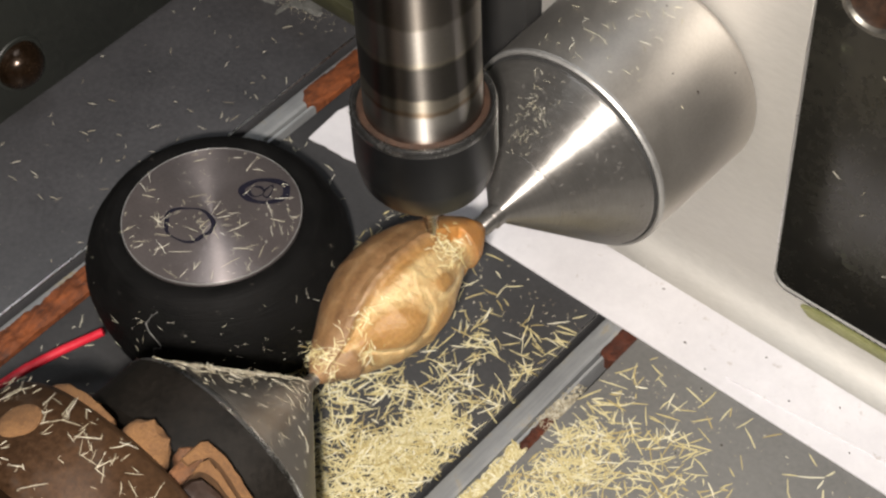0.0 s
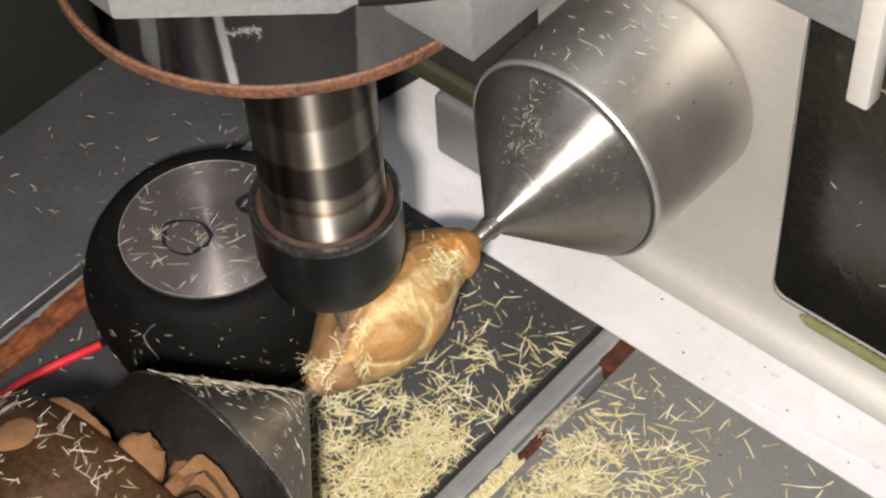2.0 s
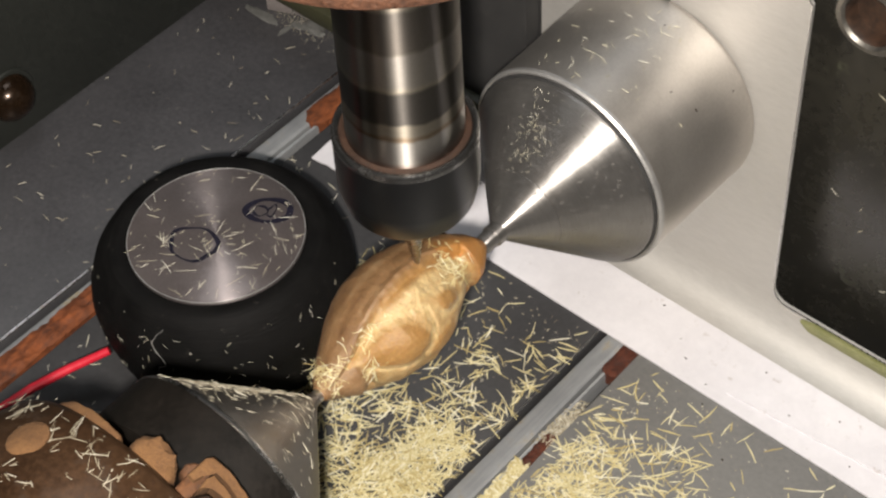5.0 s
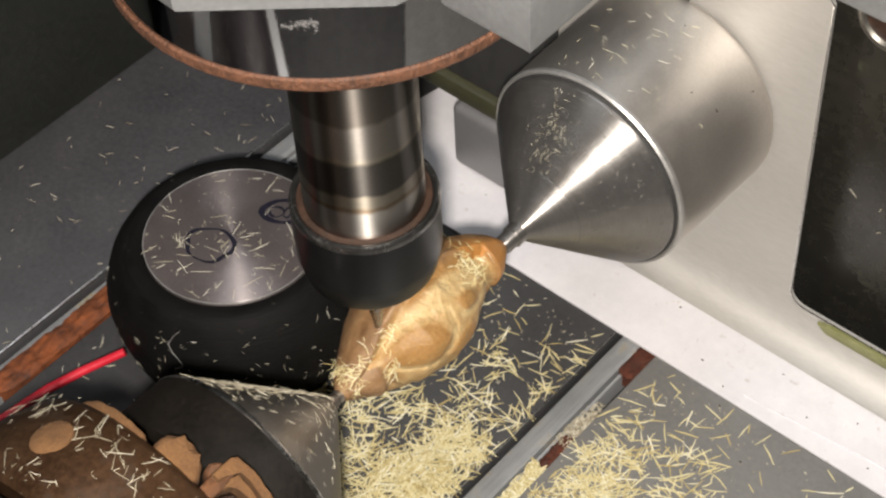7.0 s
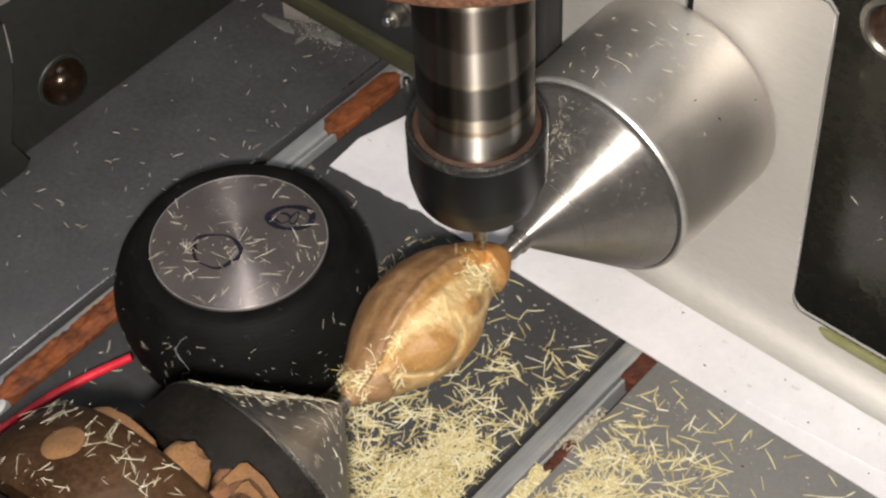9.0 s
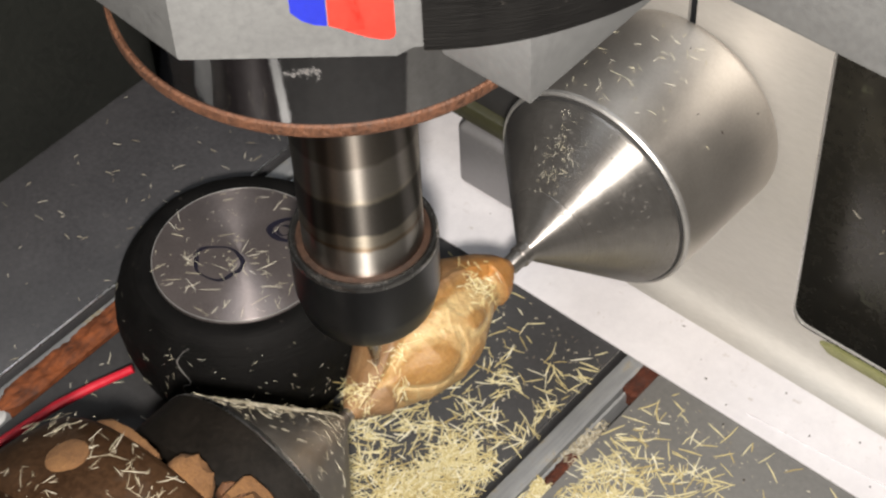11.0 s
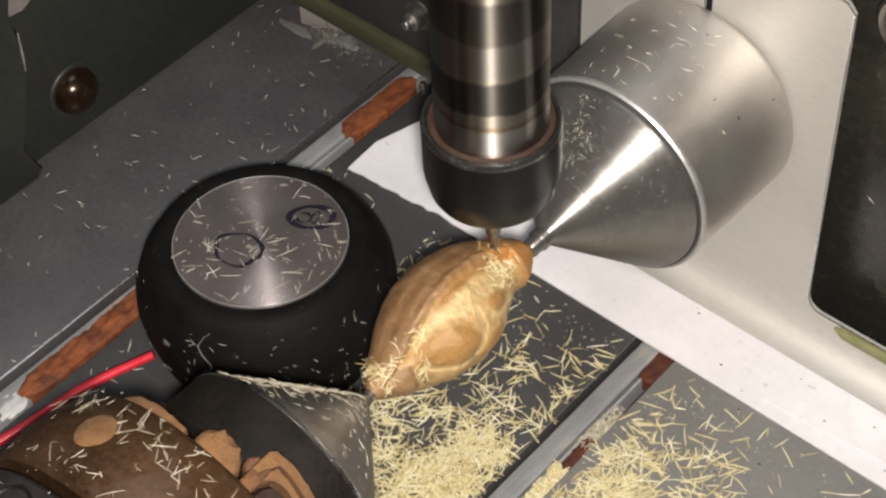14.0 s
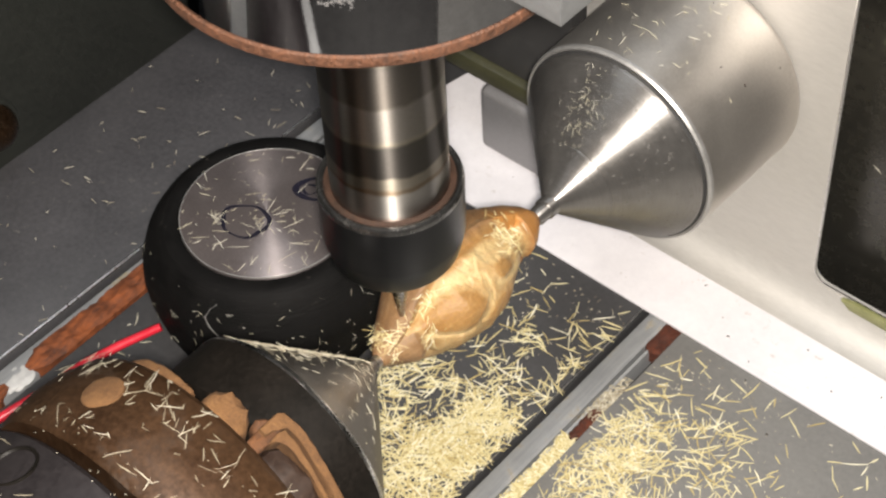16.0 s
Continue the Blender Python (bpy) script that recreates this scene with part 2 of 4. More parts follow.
def pit_material():
    """Brown skin where the stone is untouched, pale fresh wood where the cutter has been."""
    m, t, b = nodes_of("olive_stone")
    a = t.nodes.new("ShaderNodeAttribute")
    a.attribute_name = "carved"
    p = t.nodes.new("ShaderNodeAttribute")
    p.attribute_name = "pale"
    streak = noise_node(t, 420, 5, 0.65, (1, 0.22, 1))
    grain = noise_node(t, 2600, 4, 0.7)
    skin = ramp(t, streak.outputs["Fac"], [(0.3, (0.14, 0.072, 0.031)), (0.5, (0.235, 0.132, 0.06)), (0.72, (0.34, 0.215, 0.112))])
    cut = ramp(t, streak.outputs["Fac"], [(0.25, (0.27, 0.132, 0.038)), (0.5, (0.36, 0.198, 0.066)), (0.75, (0.43, 0.255, 0.098))])
    c = blend(t, a.outputs["Fac"], skin, cut)
    c = blend(t, p.outputs["Fac"], c, (0.58, 0.425, 0.21))
    q = t.nodes.new("ShaderNodeAttribute")
    q.attribute_name = "collar"
    c = blend(t, q.outputs["Fac"], c, (0.50, 0.225, 0.055))
    c = blend(t, 0.5, c, ramp(t, grain.outputs["Fac"], [(0.3, grey(0.5)), (0.65, grey(1))]), "MULTIPLY")
    link(t, c, b.inputs["Base Color"])
    b.inputs["Roughness"].default_value = 0.48
    b.inputs["Subsurface Weight"].default_value = 0.12
    b.inputs["Subsurface Radius"].default_value = (0.0012, 0.0006, 0.0003)
    bumped(t, b, grain.outputs["Fac"], 0.6, 0.0002)
    return m


shaft_steel, pit_mat = banded_shaft(), pit_material()
sliver_mat = sliver_material("wood_slivers", [(0.0, (0.42, 0.33, 0.14)), (0.35, (0.60, 0.52, 0.27)), (0.8, (0.70, 0.64, 0.40)), (1.0, (0.78, 0.75, 0.60))])
dull_mat = sliver_material("dull_wood_slivers", [(0.0, (0.24, 0.20, 0.14)), (0.5, (0.42, 0.38, 0.28)), (1.0, (0.62, 0.58, 0.47))])
pale_mat = sliver_material("pale_wood_slivers", [(0.0, (0.50, 0.45, 0.32)), (0.5, (0.66, 0.62, 0.48)), (1.0, (0.76, 0.73, 0.64))])


# ---- mesh helpers (all in millimetres) ----
def mesh_of(name, bm, mat, smooth=True):
    bmesh.ops.scale(bm, vec=(MM, MM, MM), verts=bm.verts)
    bmesh.ops.recalc_face_normals(bm, faces=bm.faces)
    me = bpy.data.meshes.new(name)
    bm.to_mesh(me)
    bm.free()
    me.materials.append(mat)
    if smooth:
        me.shade_smooth()
        me.set_sharp_from_angle(angle=radians(32))
    return me


def part(name, bm, mat, parent=None, label="", m=None, smooth=True):
    ob = new(name, mesh_of(name, bm, mat, smooth))
    if parent:
        ob.parent = parent
    if m is not None:
        ob.matrix_basis = m
    if label:
        ob["label"] = label
    return ob


def thing(name, label, category, m=None, group="", kind=""):
    ob = new(name)
    ob.empty_display_size = 0.005
    if m is not None:
        ob.matrix_basis = m
    return tagged(ob, label, category, group, kind)


def lathe(profile, segs=96, wobble=0.0):
    """A body of revolution about z from (radius, height) pairs."""
    bm = bmesh.new()
    rings = []
    for r, z in profile:
        if r < 1e-6:
            rings.append([bm.verts.new((0, 0, z))])
        else:
            ring = []
            for i in range(segs):
                a = 2 * math.pi * i / segs
                k = r * (1 + wobble * noise.noise(Vector((math.cos(a) * 2, math.sin(a) * 2, z * 0.3))))
                ring.append(bm.verts.new((k * math.cos(a), k * math.sin(a), z)))
            rings.append(ring)
    for a, b in zip(rings, rings[1:]):
        for i in range(segs):
            j = (i + 1) % segs
            if len(a) == 1 and len(b) == 1:
                continue
            if len(a) == 1:
                bm.faces.new((a[0], b[i], b[j]))
            elif len(b) == 1:
                bm.faces.new((a[i], b[0], a[j]))
            else:
                bm.faces.new((a[i], b[i], b[j], a[j]))
    return bm


def sector(profile, a0, a1, segs=40):
    """Part of a ring about z, from the angle a0 to a1, closed at both ends."""
    bm = bmesh.new()
    cols = []
    for i in range(segs + 1):
        a = radians(a0 + (a1 - a0) * i / segs)
        cols.append([bm.verts.new((r * math.cos(a), r * math.sin(a), z)) for r, z in profile])
    n = len(profile)
    for p, q in zip(cols, cols[1:]):
        for k in range(n):
            bm.faces.new((p[k], p[(k + 1) % n], q[(k + 1) % n], q[k]))
    bm.faces.new(cols[0])
    bm.faces.new(cols[-1])
    return bm


def box(x0, x1, y0, y1, z0, z1, bevel=0.0, segs=2):
    bm = bmesh.new()
    bmesh.ops.create_cube(bm, size=1)
    for v in bm.verts:
        v.co = Vector(((x0 + x1) / 2 + v.co.x * (x1 - x0), (y0 + y1) / 2 + v.co.y * (y1 - y0), (z0 + z1) / 2 + v.co.z * (z1 - z0)))
    if bevel:
        bmesh.ops.bevel(bm, geom=list(bm.edges), offset=bevel, segments=segs, affect="EDGES", profile=0.5)
    return bm


def prism(outline, lo, hi, plane="xy", bevel=0.0):
    """An outline extruded from lo to hi across its plane."""
    bm = bmesh.new()
    put = {"xy": lambda a, b, h: (a, b, h), "xz": lambda a, b, h: (a, h, b), "yz": lambda a, b, h: (h, a, b)}[plane]
    low = [bm.verts.new(put(a, b, lo)) for a, b in outline]
    top = [bm.verts.new(put(a, b, hi)) for a, b in outline]
    bm.faces.new(low)
    bm.faces.new(top)
    n = len(outline)
    for i in range(n):
        bm.faces.new((low[i], low[(i + 1) % n], top[(i + 1) % n], top[i]))
    if bevel:
        edges = [e for e in bm.edges if all(v in low for v in e.verts) or all(v in top for v in e.verts)]
        bmesh.ops.bevel(bm, geom=edges, offset=bevel, segments=2, affect="EDGES", profile=0.5)
    return bm


def tube(points, r, segs=10):
    """A round rod that follows the points."""
    bm = bmesh.new()
    pts = [Vector(p) for p in points]
    rings = []
    for i, p in enumerate(pts):
        d = (pts[min(i + 1, len(pts) - 1)] - pts[max(i - 1, 0)]).normalized()
        u = d.orthogonal().normalized() if abs(d.z) > 0.95 else d.cross(Vector((0, 0, 1))).normalized()
        w = d.cross(u)
        k = r[i] if isinstance(r, (list, tuple)) else r
        rings.append([bm.verts.new(p + k * (math.cos(a) * u + math.sin(a) * w)) for a in (2 * math.pi * j / segs for j in range(segs))])
    for a, b in zip(rings, rings[1:]):
        for j in range(segs):
            bm.faces.new((a[j], a[(j + 1) % segs], b[(j + 1) % segs], b[j]))
    bm.faces.new(rings[0])
    bm.faces.new(rings[-1])
    return bm


def structure(name, bm, mat, label, smooth=True):
    return tagged(part(name, bm, mat, smooth=smooth), label, name.split("_")[0], kind="structure")


def step(x, a, b):
    t = np.clip((x - a) / (b - a), 0, 1)
    return t * t * (3 - 2 * t)


ALONG_Y = (-90, 0, 0)      # turns a lathe's z to +y


# ---- bed, rails and walls ----
structure("floor_base", box(-140, 150, -190, 140, -14, -4), trough_dark, "dark machine bed under the cover panels")
structure("floor_panel_left", box(-140, -63.4, -190, 140, -4, 0.6, 0.3), bed_side, "grey painted bed panel sprinkled with wood slivers")
structure("floor_panel_middle", box(-56.6, 3.4, -190, 140, -4, 0, 0.25), bed_grey, "dark grey bed panel under the workpiece")
structure("floor_panel_right", box(10.2, 150, -62, 140, -4, 0, 0.3), bed_light, "grey bed panel littered with wood slivers")


# thin bright rods stand in for the highlight along the panel edges
part("edge_highlight", tube([(3.22, -189, -0.02), (3.22, 139, -0.02)], 0.09, 6), bright_edge, bpy.data.objects["floor_panel_middle"], "bright strip for the highlight on the panel's edge")
edge_line = part("edge_highlight", tube([(-63.5, -189, 0.52), (-63.5, 139, 0.52)], 0.16, 8), bright_edge, bpy.data.objects["floor_panel_left"], "bright strip for the highlight on the panel's edge")


def rail(x0, x1, label):
    ob = thing("guide_rail", label, "rail", mm(0, 0, -4), "guide rails in the bed")
    w = x1 - x0
    bar = [(x0 + 0.12 * w, 0), (x0 + 0.10 * w, 2.9), (x0 + 0.13 * w, 3.4), (x0 + 0.20 * w, 3.7), (x0 + 0.52 * w, 3.75), (x0 + 0.58 * w, 3.4), (x0 + 0.60 * w, 0)]
    ridge_line = [(x0 + 0.64 * w, 0), (x0 + 0.64 * w, 2.9), (x0 + 0.67 * w, 3.3), (x0 + 0.72 * w, 3.2), (x0 + 0.74 * w, 2.6), (x0 + 0.74 * w, 0)]
    part("side_lip", prism(ridge_line, -188, 138, "xz"), rail_steel, ob)
    part("rail_bar", prism(bar, -188, 138, "xz"), rail_steel, ob)
    return ob


rail(3.4, 10.2, "steel guide rail sunk between the bed panels")
rail(-63.4, -56.6, "grey steel guide rail with rust beside it")


def rust_strip(x0, x1, y0, y1, z, seed, label, mat=None, thick=0.9):
    """A flaky crust with ragged, tapering edges and an uneven top."""
    nl, nw = max(24, int((y1 - y0) * 3)), 9
    bm = bmesh.new()
    grid = []
    mid, half = (x0 + x1) / 2, (x1 - x0) / 2
    for i in range(nl + 1):
        f = i / nl
        y = y0 + (y1 - y0) * f
        taper = min(1.0, 7 * min(f, 1 - f) + 0.3)
        wl = half * taper * (1.0 + 0.35 * noise.noise(Vector((y * 0.22, seed, 0.0))) + 0.2 * noise.noise(Vector((y * 1.1, seed, 4.0))))
        wr = half * taper * (1.0 + 0.3 * noise.noise(Vector((y * 0.25, seed, 9.0))) + 0.2 * noise.noise(Vector((y * 1.2, seed, 13.0))))
        row = []
        for j in range(nw + 1):
            q = 2 * j / nw - 1
            x = mid + q * (wl if q < 0 else wr)
            h = (1 - abs(q) ** 3) * taper * thick * (0.55 + 0.6 * noise.fractal(Vector((x * 0.6, y * 0.35, seed)), 0.7, 2.2, 4))
            row.append(bm.verts.new((min(x1 + 0.1, max(x0 - 0.1, x)), y, z + max(0.0, h))))
        grid.append(row)
    for a, b in zip(grid, grid[1:]):
        for j in range(nw):
            bm.faces.new((a[j], a[j + 1], b[j + 1], b[j]))
    rim = [e for e in bm.edges if e.is_boundary]
    low = bmesh.ops.extrude_edge_only(bm, edges=rim)["geom"]
    for v in low:
        if isinstance(v, bmesh.types.BMVert):
            v.co.z = z - 2.2
    return tagged(part("rust_crust", bm, mat or rust), label, "rust", "rust along the rails")


rust_strip(-61.6, -57.4, -49, -21, -0.25, 3, "orange brown rust crust lying along the guide rail")
rust_strip(-61.9, -57.6, 20.5, 38, -0.25, 4, "orange rust crust on the far end of the rail", None, 0.45)
rust_strip(-61.6, -57.2, -94, -53, -0.25, 5, "orange brown rust crust along the guide rail")
rust_strip(7.2, 10.2, 11.0, 18.5, -0.7, 6, "small red brown rust patch where the rail meets the paper", red_rust, 0.7)
rust_strip(8.3, 10.2, -8.4, -1.8, -0.75, 7, "dark red rust flake beside the rail", red_rust, 0.7)
rust_strip(8.4, 10.1, -31.5, -25, -0.85, 8, "dark red rust flake beside the rail", red_rust, 0.7)
rust_strip(5.9, 6.8, 5.0, 6.6, -0.4, 9, "tiny orange rust speck on the steel rail", rust, 0.25)

lump = bmesh.new()
bmesh.ops.create_icosphere(lump, subdivisions=3, radius=1)
for v in lump.verts:
    k = 1 + 0.35 * noise.noise(v.co * 2.2)
    v.co = Vector((-59.4 + 1.9 * k * v.co.x, -51 + 2.7 * k * v.co.y, -0.7 + 0.8 * k * max(-0.6, min(0.55, v.co.z))))
tagged(part("grease_lump", lump, white_lump), "small white lump of grease by the rusty rail", "grease")

# the gantry's side slides along the bed with the spindle
gantry = thing("gantry_side", "dark green-grey gantry side panel that slides along the bed", "gantry", mm(0, -13.7, 0))
part("side_panel", box(-99, -93.6, -120, 130, 0.7, 90, 0.35), wall_dark, gantry)
screw = part("screw", lathe([(0, 3.9), (1.3, 3.75), (2.5, 3.2), (3.4, 2.3), (3.95, 1.2), (4.1, 0.4), (4.1, 0)], 40), screw_brown, gantry, "round-headed dark brown screw", m=mm(-93.6, 5.3, 9.6, 0, 90, 0))
part("screw_washer", lathe([(3.0, 0.3), (4.7, 0.3), (4.9, 0.1), (4.9, 0)], 40), wall_dark, screw)
part("bracket_web", prism([(-60, 0.7), (-7, 0.7), (-5.6, 2.2), (-8.6, 8), (-5.2, 17), (-3.8, 24), (-3.6, 29.5), (-4.9, 32.6), (-3.4, 36), (-3, 90), (-60, 90)], -93.6, -90.5, "yz", 0.4), wall_dark, gantry)
part("worn_edge", tube([(-90.55, -4.0, 22), (-90.5, -3.75, 25), (-90.5, -3.6, 29.4)], [0.1, 0.2, 0.12], 8), scuff_grey, gantry, "paint worn off the bracket's edge")
part("bare_patch", prism([(-3.2, 30.5), (0, 30), (3, 31.5), (7, 34.5), (11, 40), (12, 52), (-2.8, 52), (-3.2, 37), (-4.4, 33)], -93.5, -93.35, "yz"), bare_metal, gantry, "bare pinkish grey patch in the paint")

# ---- paper, mounting plate and what lies behind ----
rnd = random.Random(11)
edge = [(-53.3, 14.7)]
for i in range(1, 40):
    x = -53.3 + 1.0 * i
    edge.append((x, 14.7 + 1.5 * min(1, i / 18) + rnd.uniform(-0.22, 0.22) * (1 if i < 22 else 0.12)))
edge += [(46, 16.15), (95, 16.1), (95, 26.9), (-19, 26.9), (-19, 52), (-46, 52), (-50, 38), (-51.5, 30), (-53.8, 22)]
paper = thing("paper_sheet", "torn white sheet of paper lying on the bed", "paper")
sheet = prism(edge, 0.25, 0.55, "xy")
part("sheet", sheet, paper_white, paper)
part("fold", prism([(24, 18.2), (60, 21.2), (95, 22.2), (95, 23.0), (60, 21.8), (24, 18.5)], 0.55, 0.75, "xy"), paper_white, paper)

plate = thing("mounting_plate", "bent satin aluminium plate with a cut-out, standing on the bed", "plate")
corner = [(21.3 + 2.6 - 2.6 * math.cos(a), 5.85 + 2.6 - 2.6 * math.sin(a)) for a in (math.pi / 2 * i / 8 for i in range(9))]
outline = [(-20.8, 5.6), (95, 5.6), (95, 5.85)] + corner[::-1] + [(20.75, 60.6), (19.6, 61.9), (0.5, 62.4), (0.5, 49.2), (-0.8, 49.2), (-0.8, 62.4), (-20.8, 62.4)]
part("upright", prism(outline, 32.6, 33.2, "xz"), plate_alu, plate)
part("cut_edge", tube([(x, 32.6, z) for x, z in [(95, 5.85)] + corner[::-1] + [(20.75, 60.6), (19.6, 61.9), (2, 62.35)]], 0.12, 6), bright_edge, plate, "bright raw edge of the cut-out")
arc = [(32.6 - 5.6 + 5.6 * math.sin(a), 5.6 - 5.6 * math.cos(a)) for a in (math.pi / 2 * i / 12 for i in range(13))]
part("bend", prism([(y, z) for y, z in arc] + [(33.2, 5.6), (33.2, 0.02), (27, 0.02)], -20.8, 95, "yz"), plate_alu, plate)

cover = thing("tinted_cover", "dark greenish tinted sheet behind the plate's cut-out", "cover")
part("sheet", box(18, 110, 36.5, 38, 0.0, 75, 0.2), tinted, cover)
part("lower_edge", prism([(26.6, 5.5), (28.2, 4.3), (95, 4.3), (95, 6.1), (28.8, 6.1)], 31.6, 32.5, "xz", 0.25), lime, cover, "yellow-green strip along the cut-out's lower edge")
bolt = thing("cover_bolt", "dull steel screw head with a dark hollow on the cover", "bolt", mm(28.4, 36.5, 62.2, 90, 0, 0))
part("bolt_head", lathe([(3.4, 1.2), (3.55, 3.6), (3.9, 4.0), (4.6, 3.9), (5.1, 3.3), (5.3, 2.0), (5.6, 0.0)], 56), bolt_steel, bolt)
part("bolt_socket", lathe([(0, 1.4), (3.1, 1.5), (3.2, 2.6), (3.25, 3.4), (3.45, 3.7)], 40), bolt_hollow, bolt, "dark rusty hollow")

block = thing("stop_block", "grey aluminium block standing on the paper", "block")
part("block_body", box(-37.2, -22, 27.0, 44, 0.55, 13.2, 1.2, 3), block_grey, block)
beam = thing("cross_beam", "dark olive painted beam across the bed", "beam")
part("beam_body", box(-93, -21.2, 29.5, 50, 16.8, 62, 0.6), trough_dark, beam)
part("beam_lip", box(-93, -21.2, 28.2, 44, 13.3, 16.8, 0.7), olive_bar, beam, "olive yellow painted lower lip")

fitting = thing("cable_clip", "pale pinkish plastic clip stuck to the bed by the beam", "clip")
part("clip_body", prism([(-85.6, 37.4), (-83.4, 35.2), (-76.8, 38.0), (-74.6, 46), (-85.6, 46)], 0.6, 5.2, "xy", 0.5), clip_pink, fitting)
part("clip_wire", tube([(-78.2, 36.6, 0.7), (-78.4, 36.5, 2.6), (-78.7, 36.7, 4.4)], 0.12, 8), bright_edge, fitting, "short bright wire end")
glue = thing("glue_smear", "whitish crumbled glue smeared on the bed", "glue")
for gx, gy, ga, gb, gs in ((-83.6, 33.8, 3.6, 0.9, 1), (-74.2, 37.0, 2.0, 1.5, 2), (-72.6, 36.6, 1.2, 1.0, 3), (-76.4, 35.8, 1.4, 0.8, 4), (-77.6, 33.6, 0.5, 1.7, 5)):
    blob = bmesh.new()
    bmesh.ops.create_icosphere(blob, subdivisions=3, radius=1)
    for v in blob.verts:
        k = 1 + 0.35 * noise.noise(v.co * 1.9 + Vector((gs * 7, 0, 0)))
        v.co = Vector((gx + ga * k * v.co.x, gy + gb * k * v.co.y, 0.6 + (0.35 if gs in (2, 3) else 0.1) * k * max(0.0, v.co.z + 0.1)))
    part("glue_crumb", blob, glue_grey, glue)
beam_bolt = thing("beam_bolt", "small bright bolt on the dark cross beam", "bolt", mm(-49.5, 29.5, 25.0, 90, 0, 0))
part("bolt_head", lathe([(0, 2.6), (1.3, 2.6), (1.7, 2.2), (1.7, 0.5), (2.6, 0.4), (2.7, 0.0)], 32), bolt_steel, beam_bolt)
part("bolt_shank", lathe([(0, 3.6), (0.7, 3.6), (0.8, 3.4), (0.8, 2.5)], 20), bright_edge, beam_bolt)
pin = thing("rail_pin", "tiny bright steel pin beside the guide rail", "pin", mm(-57.0, 37.2, -0.6))
part("pin_head", lathe([(0, 1.5), (0.45, 1.4), (0.7, 1.0), (0.7, 0)], 20), bright_edge, pin)

# ---- tailstock ----
tail = thing("tailstock_centre", "polished steel cone on a satin steel barrel, dusted with slivers", "tailstock", mm(0, 0, AXIS, *ALONG_Y))
part("barrel", lathe([(0, 14.2), (13.4, 14.2), (14.5, 12.4), (14.75, 12.1), (15.2, 12.5), (15.55, 30.9), (15.6, 31.3), (15.52, 31.75), (15.3, 32.2), (15.05, 32.45), (0, 32.45)], 160), satin, tail)
part("rim", lathe([(14.62, 12.3), (14.66, 11.95), (14.95, 11.85), (15.2, 12.15), (15.24, 12.6), (15.0, 12.8), (14.62, 12.7)], 160), rim_steel, tail)
part("rim_gap", lathe([(14.3, 11.5), (14.64, 11.75), (14.66, 12.4), (14.3, 12.5)], 128), trough_dark, tail, "dark gap between cone and rim")
part("cone", lathe([(0, -1.8), (1.5, -1.8), (1.7, -1.5), (6.2, 3.0), (6.22, 3.12), (6.4, 3.22), (14.2, 11.05), (14.35, 11.4), (14.35, 12.4), (13.8, 13), (0, 13)], 160), turned, tail)
part("drive_pin", lathe([(0, -5.6), (0.9, -5.4), (1.25, -4.7), (1.25, -3.2), (1.5, -3.0), (1.5, -1.7), (0, -1.7)], 32), turned, tail)

# ---- headstock with chuck ----
head = thing("headstock_chuck", "dust-caked brown chuck holding a dark steel cone", "chuck", mm(0, 0, AXIS, *ALONG_Y))
part("cone", lathe([(0, -34.4), (0.7, -34.6), (0.95, -36.0), (1.3, -36.4), (14.75, -49.75), (14.8, -50.4), (0, -50.4)][::-1], 160), cone_dark, head)
# bright steel ring added to carry the highlight on the cone's rim
part("cone_edge", lathe([(14.6, -49.5), (14.98, -49.95), (15.05, -50.25), (14.6, -50.3)], 160), bright_edge, head, "bright edge ring for the cone's rim highlight")
part("collar", lathe([(0, -58.2), (13.5, -58.2), (15.0, -57.5), (15.0, -50.2), (0, -50.2)], 160), collar_dark, head, "grimy dark collar behind the cone")
body_prof = [(0, -61.0), (19.6, -61.0), (20.8, -61.5), (21.6, -62.4), (22.6, -66), (22.9, -69), (22.5, -73.2), (22.0, -74.0), (0, -74.0)]
part("centre_pin", lathe([(0, -33.0), (0.55, -33.3), (0.8, -34.5), (0.85, -36.6), (0, -36.6)][::-1], 24), bright_edge, head, "bright steel pin at the cone's tip")
chuck_body = part("chuck_body", lathe(body_prof[::-1], 128), bronze_dust, head, "brown dusty chuck body")
part("groove", lathe([(0, -76), (17.5, -76), (17.5, -73.8), (0, -73.8)], 96), trough_dark, head)
part("rear_body", lathe([(0, -130), (22.5, -130), (22.5, -78), (22.3, -75.8), (21.7, -75.2), (0, -75.2)], 128), rear_steel, head)


def wrapped(outline, r0, r1, bevel=0.4, rough=0.2, seed=0.0):
    """A worn lump whose outline (y, degrees from the top towards +x) is wrapped round the chuck between two radii."""
    k = radians(1) * r1
    bm = prism([(y, d * k) for y, d in outline], r0, r1, "xy", bevel)
    bmesh.ops.triangulate(bm, faces=bm.faces)
    for _ in range(2):
        bmesh.ops.subdivide_edges(bm, edges=[e for e in bm.edges if e.calc_length() > 1.0], cuts=1)
        bmesh.ops.triangulate(bm, faces=[f for f in bm.faces if len(f.verts) > 3])
    for v in bm.verts:
        y, u, r = v.co
        n = rough * noise.noise(Vector((y * 0.7, u * 0.7, r * 0.7 + seed))) + 0.5 * rough * noise.noise(Vector((y * 2.2, u * 2.2, r + seed)))
        a = u / k * radians(1)
        r += n
        y += 0.8 * rough * noise.noise(Vector((u * 1.1, r * 0.8, seed + 5)))
        v.co = (r * math.sin(a), -r * math.cos(a), y)
    return bm


